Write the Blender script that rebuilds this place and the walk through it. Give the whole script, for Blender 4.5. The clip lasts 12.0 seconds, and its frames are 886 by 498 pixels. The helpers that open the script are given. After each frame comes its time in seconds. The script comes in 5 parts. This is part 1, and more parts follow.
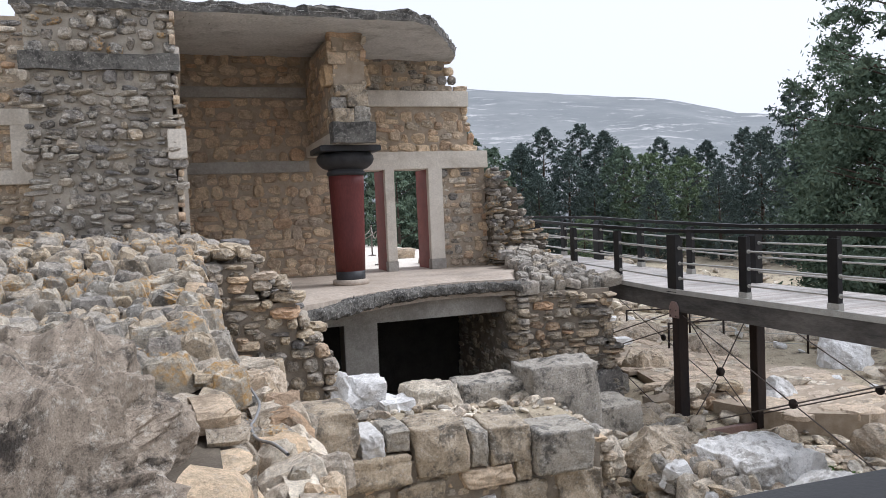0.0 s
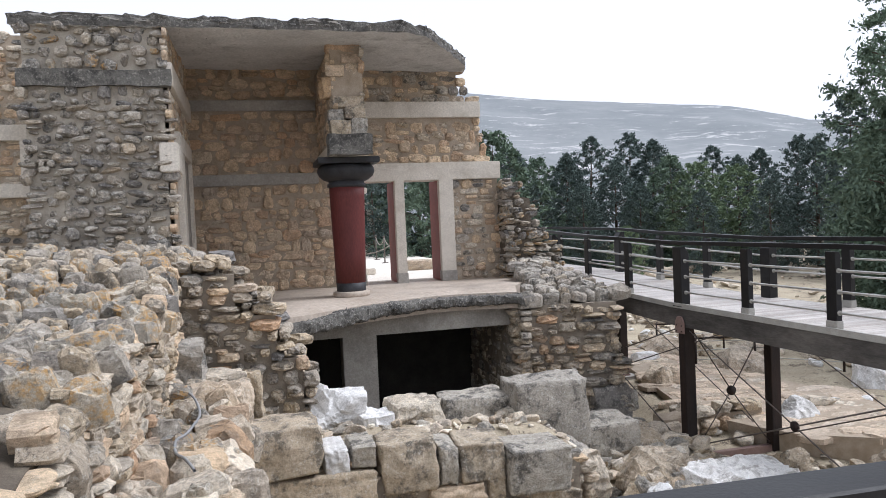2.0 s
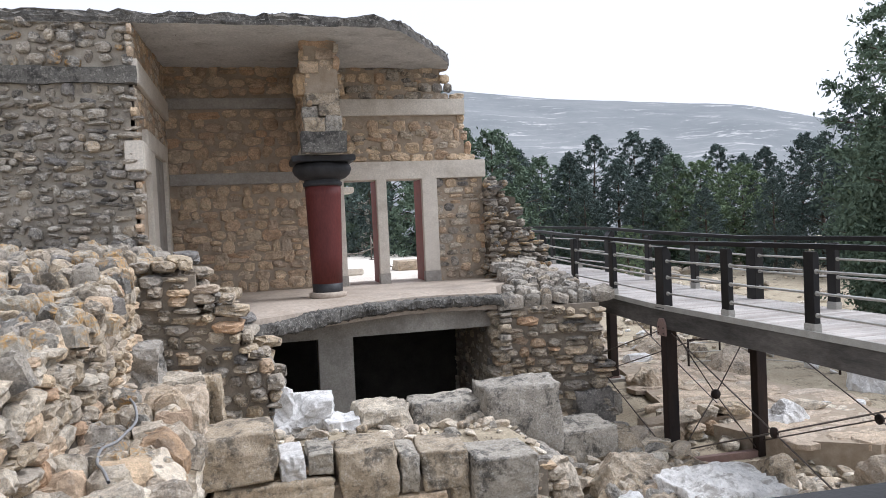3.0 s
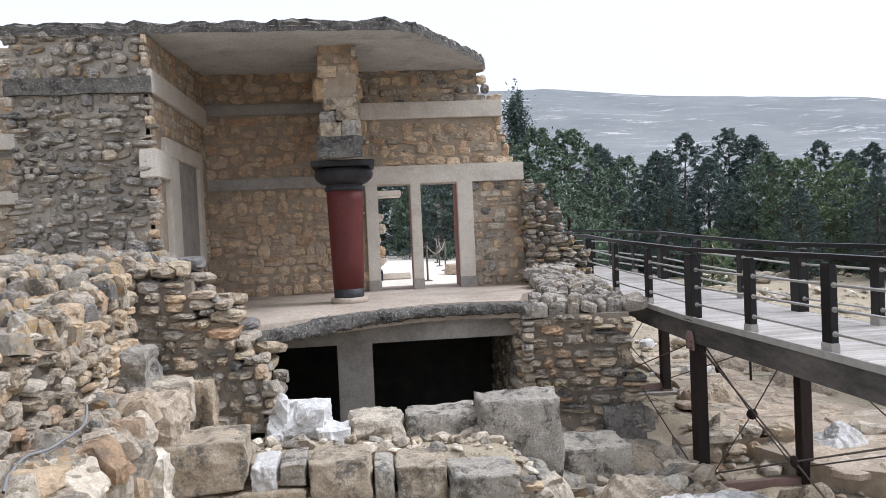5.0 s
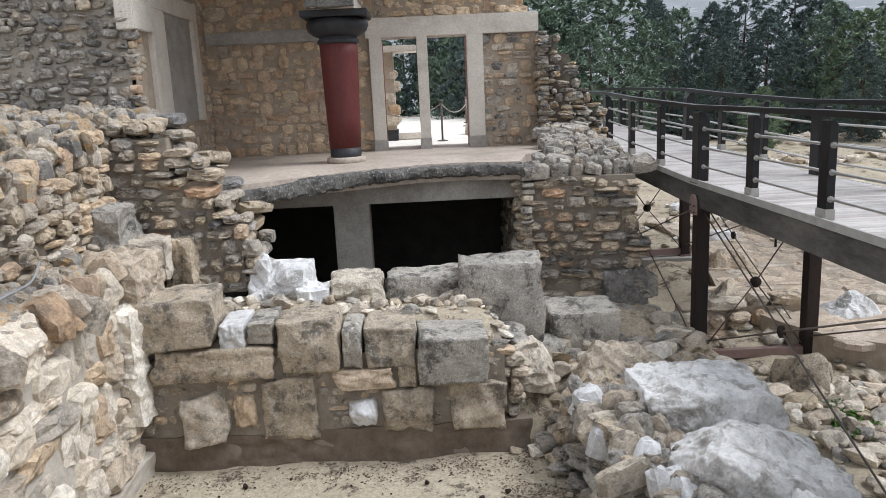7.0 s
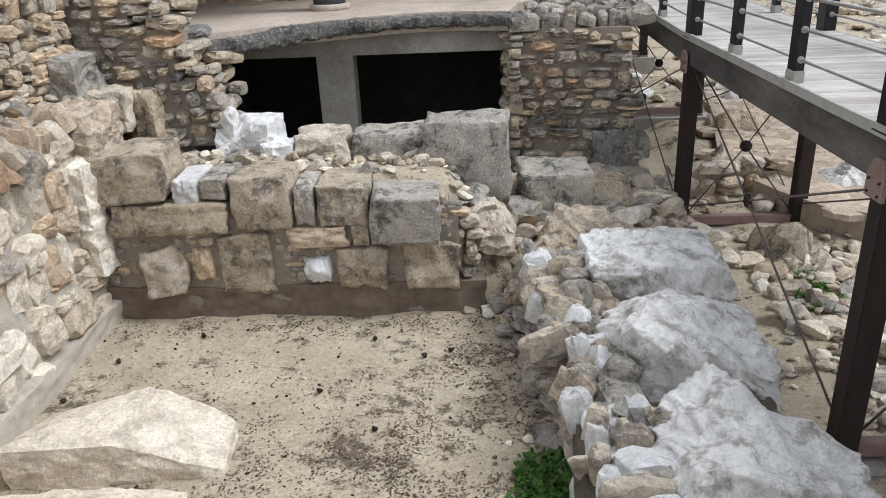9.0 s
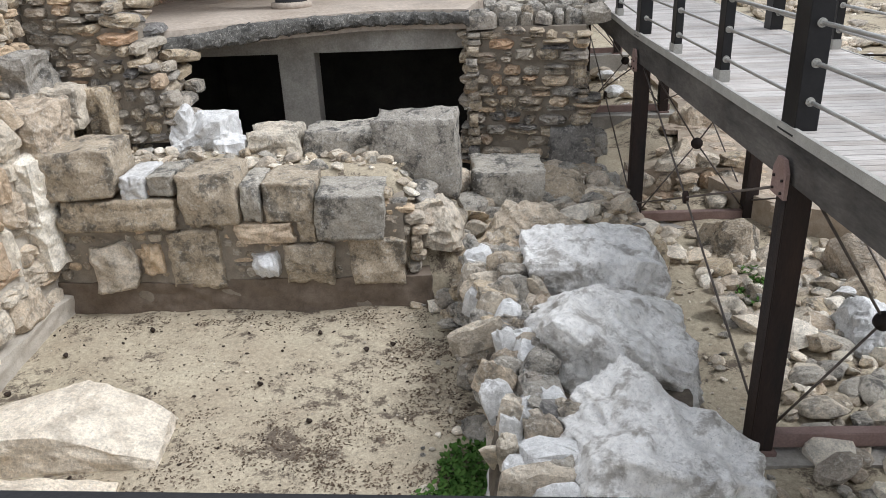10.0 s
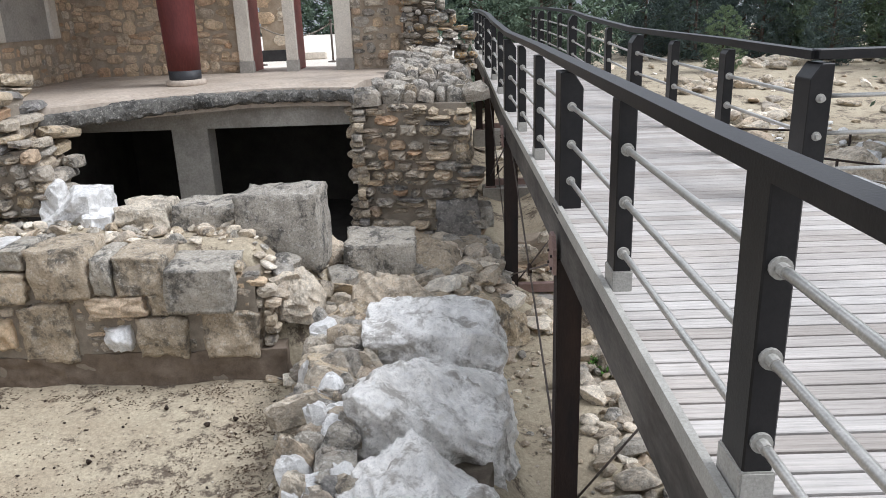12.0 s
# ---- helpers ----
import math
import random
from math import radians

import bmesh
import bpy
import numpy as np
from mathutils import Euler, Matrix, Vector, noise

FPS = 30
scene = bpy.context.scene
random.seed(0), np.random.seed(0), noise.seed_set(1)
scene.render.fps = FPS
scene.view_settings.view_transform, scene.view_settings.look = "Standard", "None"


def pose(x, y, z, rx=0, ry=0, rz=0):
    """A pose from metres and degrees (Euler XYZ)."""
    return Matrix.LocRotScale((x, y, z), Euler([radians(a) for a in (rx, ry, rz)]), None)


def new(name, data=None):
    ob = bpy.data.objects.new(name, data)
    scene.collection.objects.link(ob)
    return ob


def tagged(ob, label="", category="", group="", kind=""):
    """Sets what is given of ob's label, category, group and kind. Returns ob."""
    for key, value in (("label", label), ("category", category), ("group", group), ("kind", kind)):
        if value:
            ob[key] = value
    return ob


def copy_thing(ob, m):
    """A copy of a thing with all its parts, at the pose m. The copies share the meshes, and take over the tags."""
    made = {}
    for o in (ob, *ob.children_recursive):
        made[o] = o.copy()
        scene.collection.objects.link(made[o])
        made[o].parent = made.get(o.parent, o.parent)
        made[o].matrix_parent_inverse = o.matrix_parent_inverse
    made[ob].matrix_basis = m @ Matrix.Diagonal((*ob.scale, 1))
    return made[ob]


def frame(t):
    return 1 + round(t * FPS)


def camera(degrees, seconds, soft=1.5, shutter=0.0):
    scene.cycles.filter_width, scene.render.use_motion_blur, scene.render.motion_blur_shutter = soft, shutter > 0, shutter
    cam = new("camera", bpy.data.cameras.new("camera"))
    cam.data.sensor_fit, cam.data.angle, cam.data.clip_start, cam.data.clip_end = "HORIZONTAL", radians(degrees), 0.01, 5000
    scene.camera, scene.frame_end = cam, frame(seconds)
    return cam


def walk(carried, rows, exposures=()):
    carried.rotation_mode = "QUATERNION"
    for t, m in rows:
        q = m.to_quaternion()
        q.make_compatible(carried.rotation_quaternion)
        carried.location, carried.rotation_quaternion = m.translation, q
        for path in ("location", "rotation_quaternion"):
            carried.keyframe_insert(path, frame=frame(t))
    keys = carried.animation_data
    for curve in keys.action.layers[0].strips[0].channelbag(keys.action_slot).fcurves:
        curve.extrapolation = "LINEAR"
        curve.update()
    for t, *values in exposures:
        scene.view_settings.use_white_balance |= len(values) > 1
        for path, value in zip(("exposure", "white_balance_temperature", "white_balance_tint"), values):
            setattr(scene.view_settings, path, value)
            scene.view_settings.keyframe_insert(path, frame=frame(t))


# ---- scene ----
import collections

cam = camera(61.0, 12.0, soft=0.9)
METRES, EYE, TILT, LEAN, TURN = 8.0, 1.5, 0.0, 0.0, -19.2
ROWS = [
    (0.0, 0.0, 0.0, 0.0, -0.12, -2.84, 2.5),
    (0.5, 0.0387, 0.0086, -0.0049, 2.37, -2.05, 2.48),
    (1.0, 0.0693, 0.0155, -0.0028, 3.13, -1.88, 2.43),
    (1.5, 0.1108, 0.0164, -0.003, 3.96, -1.83, 2.55),
    (2.0, 0.1453, 0.0256, -0.0031, 4.58, -1.86, 2.55),
    (2.5, 0.1786, 0.0546, -0.0055, 5.0, -1.89, 2.55),
    (3.0, 0.2185, 0.0703, -0.0072, 5.4, -1.84, 2.61),
    (3.5, 0.2609, 0.0828, -0.0018, 7.29, -1.71, 2.64),
    (5.5, 0.4295, 0.1731, -0.0084, 13.94, -1.52, 2.55),
    (6.0, 0.4467, 0.2021, -0.0128, 13.7, -2.37, 2.52),
    (6.5, 0.4818, 0.2147, -0.0157, 14.9, -5.84, 2.61),
    (7.0, 0.5082, 0.2331, -0.0197, 17.52, -11.74, 2.57),
    (7.5, 0.5285, 0.259, -0.0221, 19.48, -15.65, 2.56),
    (9.5, 0.6676, 0.3168, -0.0199, 21.36, -23.43, 2.35),
    (10.0, 0.709, 0.3169, -0.0182, 21.07, -23.09, 2.25),
    (10.5, 0.7574, 0.324, -0.0151, 20.73, -21.45, 2.15),
    (11.0, 0.8048, 0.3429, -0.0159, 20.35, -19.69, 2.08),
    (11.5, 0.8467, 0.361, -0.017, 19.68, -18.83, 1.94),
    (12.0, 0.8935, 0.3734, -0.0139, 19.37, -17.95, 1.95),
]

walk(cam, [(t, pose(0, 0, EYE, TILT, LEAN, TURN) @ pose(METRES * x, METRES * y, METRES * z, 90 + pitch, roll, yaw)) for t, x, y, z, yaw, pitch, roll in ROWS],
     [(0.0, 0.93, 5720, 13), (1.5, 1.03, 5720, 13), (5.5, 1.01, 5720, 13), (6.8, 0.98, 5720, 11), (9.5, 0.98, 5800, 10), (12.0, 1.08, 5760, 11)])

# ---- world and light: a bright overcast day ----
SUN_EL, SUN_AZ = 52.0, 96.0
world = bpy.data.worlds.new("overcast")
scene.world = world
world.use_nodes = True
wn, wl = world.node_tree.nodes, world.node_tree.links
sky = wn.new("ShaderNodeTexSky")
sky.sky_type, sky.sun_disc = "NISHITA", False
sky.sun_elevation, sky.sun_rotation = radians(SUN_EL), radians(SUN_AZ)
sky.air_density, sky.dust_density = 1.0, 4.0
pale = wn.new("ShaderNodeHueSaturation")
pale.inputs["Saturation"].default_value = 0.12
cloud = wn.new("ShaderNodeMix")
cloud.data_type = "RGBA"
cloud.inputs[0].default_value = 0.75
cloud.inputs[7].default_value = (11.9, 11.8, 11.7, 1)
wl.new(sky.outputs[0], pale.inputs["Color"])
wl.new(pale.outputs[0], cloud.inputs[6])
wl.new(cloud.outputs[2], wn["Background"].inputs["Color"])
wn["Background"].inputs["Strength"].default_value = 0.053
sun = new("sun", bpy.data.lights.new("sun", "SUN"))
sun.data.energy, sun.data.angle, sun.data.color = 1.5, radians(24), (1.0, 0.96, 0.9)
sun.matrix_world = pose(0, 0, 30, 90 - SUN_EL, 0, 180 - SUN_AZ)


# ---- materials ----
def mix_rgb(nt, fac, a, b, mode="MIX"):
    n = nt.nodes.new("ShaderNodeMix")
    n.data_type, n.blend_type = "RGBA", mode
    for sock, v in ((n.inputs[0], fac), (n.inputs[6], a), (n.inputs[7], b)):
        if isinstance(v, bpy.types.NodeSocket):
            nt.links.new(v, sock)
        elif isinstance(v, tuple):
            sock.default_value = (*v, 1)
        else:
            sock.default_value = v
    return n.outputs[2]


def ramp(nt, value, stops):
    n = nt.nodes.new("ShaderNodeValToRGB")
    el = n.color_ramp.elements
    while len(el) < len(stops):
        el.new(0.5)
    for e, (p, c) in zip(el, stops):
        e.position = p
        e.color = (*c, 1) if isinstance(c, tuple) else (c, c, c, 1)
    nt.links.new(value, n.inputs[0])
    return n.outputs[0]


def noise_tex(nt, co, scale, detail=5, rough=0.6, kind="noise", stretch=None):
    if stretch:
        mp = nt.nodes.new("ShaderNodeMapping")
        mp.inputs["Scale"].default_value = stretch
        nt.links.new(co, mp.inputs[0])
        co = mp.outputs[0]
    if kind == "voronoi":
        n = nt.nodes.new("ShaderNodeTexVoronoi")
        n.inputs["Scale"].default_value = scale
        n.feature = "DISTANCE_TO_EDGE"
        nt.links.new(co, n.inputs["Vector"])
        return n.outputs["Distance"]
    n = nt.nodes.new("ShaderNodeTexNoise")
    n.inputs["Scale"].default_value, n.inputs["Detail"].default_value, n.inputs["Roughness"].default_value = scale, detail, rough
    nt.links.new(co, n.inputs["Vector"])
    return n.outputs["Fac"]


def base_mat(name, rough=0.9, metal=0.0):
    m = bpy.data.materials.new(name)
    m.use_nodes = True
    nt = m.node_tree
    b = nt.nodes["Principled BSDF"]
    b.inputs["Roughness"].default_value, b.inputs["Metallic"].default_value = rough, metal
    b.inputs["Specular IOR Level"].default_value = 0.3
    geo = nt.nodes.new("ShaderNodeNewGeometry")
    return m, nt, b, geo


def bump(nt, b, height, strength, dist, after=None):
    n = nt.nodes.new("ShaderNodeBump")
    n.inputs["Strength"].default_value, n.inputs["Distance"].default_value = strength, dist
    nt.links.new(height, n.inputs["Height"])
    if after:
        nt.links.new(after, n.inputs["Normal"])
    nt.links.new(n.outputs[0], b.inputs["Normal"])
    return n.outputs[0]


def piece_random(nt, geo):
    oi = nt.nodes.new("ShaderNodeObjectInfo")
    add = nt.nodes.new("ShaderNodeMath")
    add.operation = "ADD"
    nt.links.new(oi.outputs["Random"], add.inputs[0])
    nt.links.new(geo.outputs["Random Per Island"], add.inputs[1])
    fr = nt.nodes.new("ShaderNodeMath")
    fr.operation = "FRACT"
    nt.links.new(add.outputs[0], fr.inputs[0])
    return fr.outputs[0]


def stone_mat(name, tones, stain=(0.05, 0.05, 0.05), stain_amount=0.55, lichen=None, pits=0.5, cracks=0.0, pale_spots=0.55, harsh=0.8, spot=(0.64, 0.6, 0.54), size=1.0, rugged=1.0):
    """Weathered stone: a tone for each piece, mottling, dark stains, pitting and, where given, lichen and cracks."""
    m, nt, b, geo = base_mat(name, 0.93)
    co = geo.outputs["Position"]
    col = ramp(nt, piece_random(nt, geo), [(i / max(1, len(tones) - 1), c) for i, c in enumerate(tones)])
    big = noise_tex(nt, co, 5.5, 6, 0.65)
    fine = noise_tex(nt, co, 34 * size, 7, 0.75)
    grain = noise_tex(nt, co, 150, 4, 0.7)
    col = mix_rgb(nt, 1.0, col, ramp(nt, big, [(0.28, 1 - 0.42 * harsh), (0.5, 1.0), (0.74, 1 + 0.32 * harsh)]), "MULTIPLY")
    col = mix_rgb(nt, 1.0, col, ramp(nt, fine, [(0.34, 1 - 0.42 * harsh), (0.5, 1.0), (0.68, 1 + 0.28 * harsh)]), "MULTIPLY")
    col = mix_rgb(nt, 0.8, col, ramp(nt, grain, [(0.36, 1 - 0.3 * harsh), (0.64, 1 + 0.25 * harsh)]), "MULTIPLY")
    pit = noise_tex(nt, co, 75, 4, 0.6)
    col = mix_rgb(nt, 1.0, col, ramp(nt, pit, [(0.3, 1.0 - 0.7 * pits), (0.4, 1.0)]), "MULTIPLY")
    blot = noise_tex(nt, co, 3.1, 8, 0.74)
    col = mix_rgb(nt, ramp(nt, blot, [(0.51, 0.0), (0.6, min(1.0, stain_amount * 1.15))]), col, stain)
    crust = noise_tex(nt, co, 6.0 * size, 9, 0.78)
    col = mix_rgb(nt, ramp(nt, crust, [(0.57, 0.0), (0.63, stain_amount * 0.75)]), col, stain)
    spots = noise_tex(nt, co, 19 * size, 10, 0.82)
    col = mix_rgb(nt, ramp(nt, spots, [(0.54, 0.0), (0.6, pale_spots)]), col, spot)
    holes = noise_tex(nt, co, 26 * size, 9, 0.8)
    col = mix_rgb(nt, ramp(nt, holes, [(0.6, 0.0), (0.64, 0.35 + 0.4 * pits)]), col, stain)
    if lichen:
        patch = noise_tex(nt, co, 3.4, 5, 0.6)
        speck = noise_tex(nt, co, 26, 4, 0.7)
        both = nt.nodes.new("ShaderNodeMath")
        both.operation = "MULTIPLY"
        nt.links.new(ramp(nt, patch, [(0.47, 0.0), (0.56, 1.0)]), both.inputs[0])
        nt.links.new(ramp(nt, speck, [(0.42, 0.0), (0.6, 0.8)]), both.inputs[1])
        col = mix_rgb(nt, both.outputs[0], col, lichen)
    relief = noise_tex(nt, co, 15 * size, 9, 0.74)
    n0 = bump(nt, b, relief, 0.75, 0.04 * rugged / size)
    n1 = bump(nt, b, fine, 0.7, 0.018, n0)
    n2 = bump(nt, b, grain, 0.35 * pits + 0.2, 0.006, n1)
    if cracks:
        wob = nt.nodes.new("ShaderNodeTexNoise")
        wob.inputs["Scale"].default_value, wob.inputs["Detail"].default_value = 3.6, 9
        nt.links.new(co, wob.inputs["Vector"])
        vec = mix_rgb(nt, 0.75, co, wob.outputs["Color"], "ADD")
        ed = noise_tex(nt, vec, 1.9, kind="voronoi")
        keep = ramp(nt, noise_tex(nt, co, 1.7, 3, 0.5), [(0.42, 0.0), (0.55, 1.0)])
        line = ramp(nt, ed, [(0.0, 0.0), (0.022, 1.0)])
        col = mix_rgb(nt, keep, col, mix_rgb(nt, 1.0, col, ramp(nt, ed, [(0.0, 0.42), (0.014, 1.0)]), "MULTIPLY"))
        bump(nt, b, line, cracks, 0.03, n2)
    nt.links.new(col, b.inputs["Base Color"])
    return m


def plain_mat(name, c1, c2, scale=4.0, rough=0.85, relief=0.3, metal=0.0, stretch=None, dirt=None):
    m, nt, b, geo = base_mat(name, rough, metal)
    co = geo.outputs["Position"]
    a = noise_tex(nt, co, scale, 7, 0.68, stretch=stretch)
    f = noise_tex(nt, co, scale * 14, 4, 0.65, stretch=stretch)
    col = mix_rgb(nt, ramp(nt, a, [(0.32, 0.0), (0.68, 1.0)]), c1, c2)
    col = mix_rgb(nt, 0.7, col, ramp(nt, f, [(0.28, 0.7), (0.72, 1.28)]), "MULTIPLY")
    if dirt:
        d = noise_tex(nt, co, scale * 0.45, 8, 0.75)
        col = mix_rgb(nt, ramp(nt, d, [(0.52, 0.0), (0.68, 0.8)]), col, dirt)
    bump(nt, b, f, relief, 0.008)
    nt.links.new(col, b.inputs["Base Color"])
    return m


GREY = stone_mat("grey_rubble", [(0.328, 0.29, 0.244), (0.45, 0.399, 0.328), (0.22, 0.208, 0.196), (0.515, 0.445, 0.347), (0.347, 0.316, 0.27), (0.489, 0.399, 0.29)], stain_amount=0.6)
TAN = stone_mat("tan_rubble", [(0.594, 0.445, 0.292), (0.689, 0.541, 0.371), (0.509, 0.371, 0.249), (0.647, 0.53, 0.387), (0.572, 0.382, 0.239), (0.477, 0.408, 0.323)], stain=(0.14, 0.1, 0.07), stain_amount=0.35, pale_spots=0.2, pits=0.3)
PALE = stone_mat("pale_rubble", [(0.6, 0.515, 0.4), (0.67, 0.59, 0.475), (0.5, 0.42, 0.325), (0.63, 0.56, 0.45), (0.57, 0.45, 0.32), (0.45, 0.4, 0.335)], stain=(0.12, 0.11, 0.095), stain_amount=0.5, spot=(0.74, 0.7, 0.62), pits=0.5)
CREAM = stone_mat("cream_limestone", [(0.791, 0.703, 0.564), (0.851, 0.781, 0.662), (0.731, 0.613, 0.465), (0.811, 0.742, 0.623)], stain=(0.34, 0.27, 0.19), stain_amount=0.3, spot=(0.88, 0.84, 0.76), pits=0.35, pale_spots=0.35)
TOP = stone_mat("lichen_rubble", [(0.4, 0.355, 0.285), (0.52, 0.46, 0.365), (0.24, 0.23, 0.21), (0.48, 0.42, 0.325), (0.33, 0.3, 0.25)], stain_amount=0.55, lichen=(0.55, 0.32, 0.1), spot=(0.7, 0.67, 0.61))
BLOCK = stone_mat("ashlar_block", [(0.5, 0.405, 0.285), (0.43, 0.365, 0.285), (0.52, 0.42, 0.29), (0.4, 0.345, 0.275)], stain=(0.075, 0.07, 0.062), stain_amount=0.65, pits=0.9, spot=(0.7, 0.66, 0.58))
DARKBLOCK = stone_mat("weathered_block", [(0.378, 0.347, 0.299), (0.462, 0.42, 0.352), (0.315, 0.289, 0.252)], stain=(0.055, 0.053, 0.05), stain_amount=0.7, pits=1.0, spot=(0.66, 0.64, 0.6))
WHITE = stone_mat("white_stone", [(0.72, 0.707, 0.684), (0.774, 0.765, 0.747), (0.666, 0.648, 0.621)], stain=(0.25, 0.23, 0.2), stain_amount=0.35, harsh=0.5, spot=(0.88, 0.87, 0.86), pits=0.35, rugged=0.8)
GYPSUM = stone_mat("white_gypsum", [(0.88, 0.85, 0.8), (0.9, 0.875, 0.835)], stain=(0.27, 0.235, 0.19), stain_amount=0.6, harsh=0.5, spot=(0.93, 0.92, 0.9), pits=0.5, size=0.8, rugged=0.9)
BOULDER = stone_mat("craggy_limestone", [(0.364, 0.299, 0.234), (0.416, 0.351, 0.273)], stain=(0.05, 0.044, 0.038), stain_amount=0.75, pits=0.8, spot=(0.62, 0.57, 0.49), size=0.8, rugged=1.3, pale_spots=0.75)
OCHRE = stone_mat("ochre_stone", [(0.48, 0.34, 0.2), (0.44, 0.3, 0.19), (0.4, 0.25, 0.16)], stain_amount=0.4, pale_spots=0.2)
CONGLOM = stone_mat("pebbly_concrete", [(0.12, 0.114, 0.104), (0.16, 0.152, 0.136)], stain=(0.05, 0.048, 0.045), stain_amount=0.8, pits=1.0, spot=(0.5, 0.47, 0.42))
MORTAR = plain_mat("mortar", (0.3, 0.24, 0.175), (0.43, 0.36, 0.28), 6, 0.95, 0.6)
PATHSTONE = stone_mat("orange_tan_paving", [(0.558, 0.441, 0.324), (0.612, 0.495, 0.369), (0.504, 0.405, 0.306), (0.594, 0.504, 0.405)], stain=(0.3, 0.24, 0.18), stain_amount=0.4, spot=(0.75, 0.67, 0.56), pits=0.3)
EARTHMORTAR = plain_mat("earthy_brown_mortar", (0.21, 0.178, 0.14), (0.32, 0.275, 0.22), 7, 0.95, 0.9)
PALEMORTAR = plain_mat("pale_sandy_mortar", (0.4, 0.36, 0.3), (0.52, 0.47, 0.4), 6, 0.95, 0.9, dirt=(0.28, 0.25, 0.21))
TOWERMORTAR = plain_mat("pale_lime_mortar", (0.32, 0.285, 0.235), (0.46, 0.415, 0.345), 7, 0.95, 1.0, dirt=(0.17, 0.15, 0.13))
CREVICE = plain_mat("shadowy_earth_joint", (0.08, 0.065, 0.05), (0.15, 0.125, 0.095), 6, 0.97, 0.6)
MUD = plain_mat("mud_plaster", (0.13, 0.1, 0.075), (0.22, 0.175, 0.135), 5, 0.97, 0.8)
# near-black, so that the basement's shade sits in the colour itself
ROOMSHADE = plain_mat("shade_dark_masonry", (0.025, 0.023, 0.021), (0.05, 0.045, 0.04), 3, 0.95, 0.5)
CONCRETE = plain_mat("pale_concrete", (0.56, 0.51, 0.44), (0.66, 0.61, 0.53), 2.5, 0.85, 0.25, dirt=(0.42, 0.37, 0.3))
GREYCON = plain_mat("grey_concrete", (0.3, 0.28, 0.25), (0.4, 0.375, 0.335), 2.0, 0.85, 0.3, dirt=(0.2, 0.18, 0.16))
SLAB = plain_mat("roof_concrete", (0.52, 0.515, 0.51), (0.64, 0.63, 0.62), 1.6, 0.9, 0.6, dirt=(0.24, 0.235, 0.23))
TERRACE = plain_mat("terrace_floor", (0.36, 0.3, 0.24), (0.5, 0.43, 0.36), 1.1, 0.7, 0.2, dirt=(0.24, 0.21, 0.18))
COURT = plain_mat("court_paving", (0.66, 0.6, 0.52), (0.76, 0.71, 0.63), 1.2, 0.8, 0.2)
RED = plain_mat("red_painted_plaster", (0.085, 0.019, 0.017), (0.12, 0.029, 0.025), 3, 0.6, 0.2, stretch=(1, 1, 0.3))
BLACKP = plain_mat("black_painted_plaster", (0.018, 0.018, 0.02), (0.045, 0.045, 0.048), 4, 0.55, 0.2)
BROWNP = plain_mat("brown_painted_board", (0.17, 0.045, 0.035), (0.23, 0.065, 0.05), 4, 0.6, 0.2)
STEEL = plain_mat("black_painted_steel", (0.006, 0.006, 0.007), (0.014, 0.013, 0.013), 5, 0.42, 0.12)
RUST = plain_mat("rusty_steel", (0.014, 0.012, 0.012), (0.04, 0.024, 0.018), 5, 0.75, 0.4, stretch=(1, 1, 0.2))
OXIDE = plain_mat("red_oxide_steel", (0.2, 0.13, 0.11), (0.27, 0.19, 0.165), 4, 0.7, 0.2)
TUBE = plain_mat("brushed_steel_tube", (0.45, 0.44, 0.41), (0.58, 0.56, 0.52), 6, 0.35, 0.1, metal=0.7)
BRACKET = plain_mat("galvanised_plate", (0.3, 0.29, 0.26), (0.4, 0.385, 0.35), 6, 0.6, 0.2)
BEAM = plain_mat("weathered_black_beam", (0.03, 0.028, 0.026), (0.13, 0.118, 0.105), 2.2, 0.8, 0.5, stretch=(1, 0.35, 1.5), dirt=(0.05, 0.04, 0.035))
CABLE = plain_mat("steel_cable", (0.09, 0.075, 0.065), (0.16, 0.13, 0.11), 12, 0.6, 0.2)
HOSE = plain_mat("grey_cable", (0.2, 0.2, 0.2), (0.28, 0.28, 0.28), 9, 0.6, 0.1)
ROPE = plain_mat("rope", (0.22, 0.2, 0.17), (0.3, 0.27, 0.23), 30, 0.9, 0.5)
BARK = plain_mat("bark", (0.06, 0.045, 0.035), (0.12, 0.09, 0.07), 5, 0.95, 0.8, stretch=(1, 1, 0.25))
CONE = plain_mat("dry_cone", (0.025, 0.018, 0.014), (0.05, 0.035, 0.025), 40, 0.95, 0.8)


def plank_mat():
    m, nt, b, geo = base_mat("weathered_decking", 0.6)
    co = geo.outputs["Position"]
    rnd = piece_random(nt, geo)
    col = ramp(nt, rnd, [(0.0, (0.36, 0.322, 0.288)), (0.5, (0.445, 0.41, 0.38)), (1.0, (0.51, 0.48, 0.45))])
    g = noise_tex(nt, co, 3, 6, 0.7, stretch=(1.2, 26, 1))
    col = mix_rgb(nt, 1.0, col, ramp(nt, g, [(0.25, 0.68), (0.75, 1.25)]), "MULTIPLY")
    w = noise_tex(nt, co, 1.3, 5, 0.6)
    col = mix_rgb(nt, 1.0, col, ramp(nt, w, [(0.3, 0.8), (0.7, 1.15)]), "MULTIPLY")
    bump(nt, b, g, 0.4, 0.004)
    nt.links.new(col, b.inputs["Base Color"])
    return m


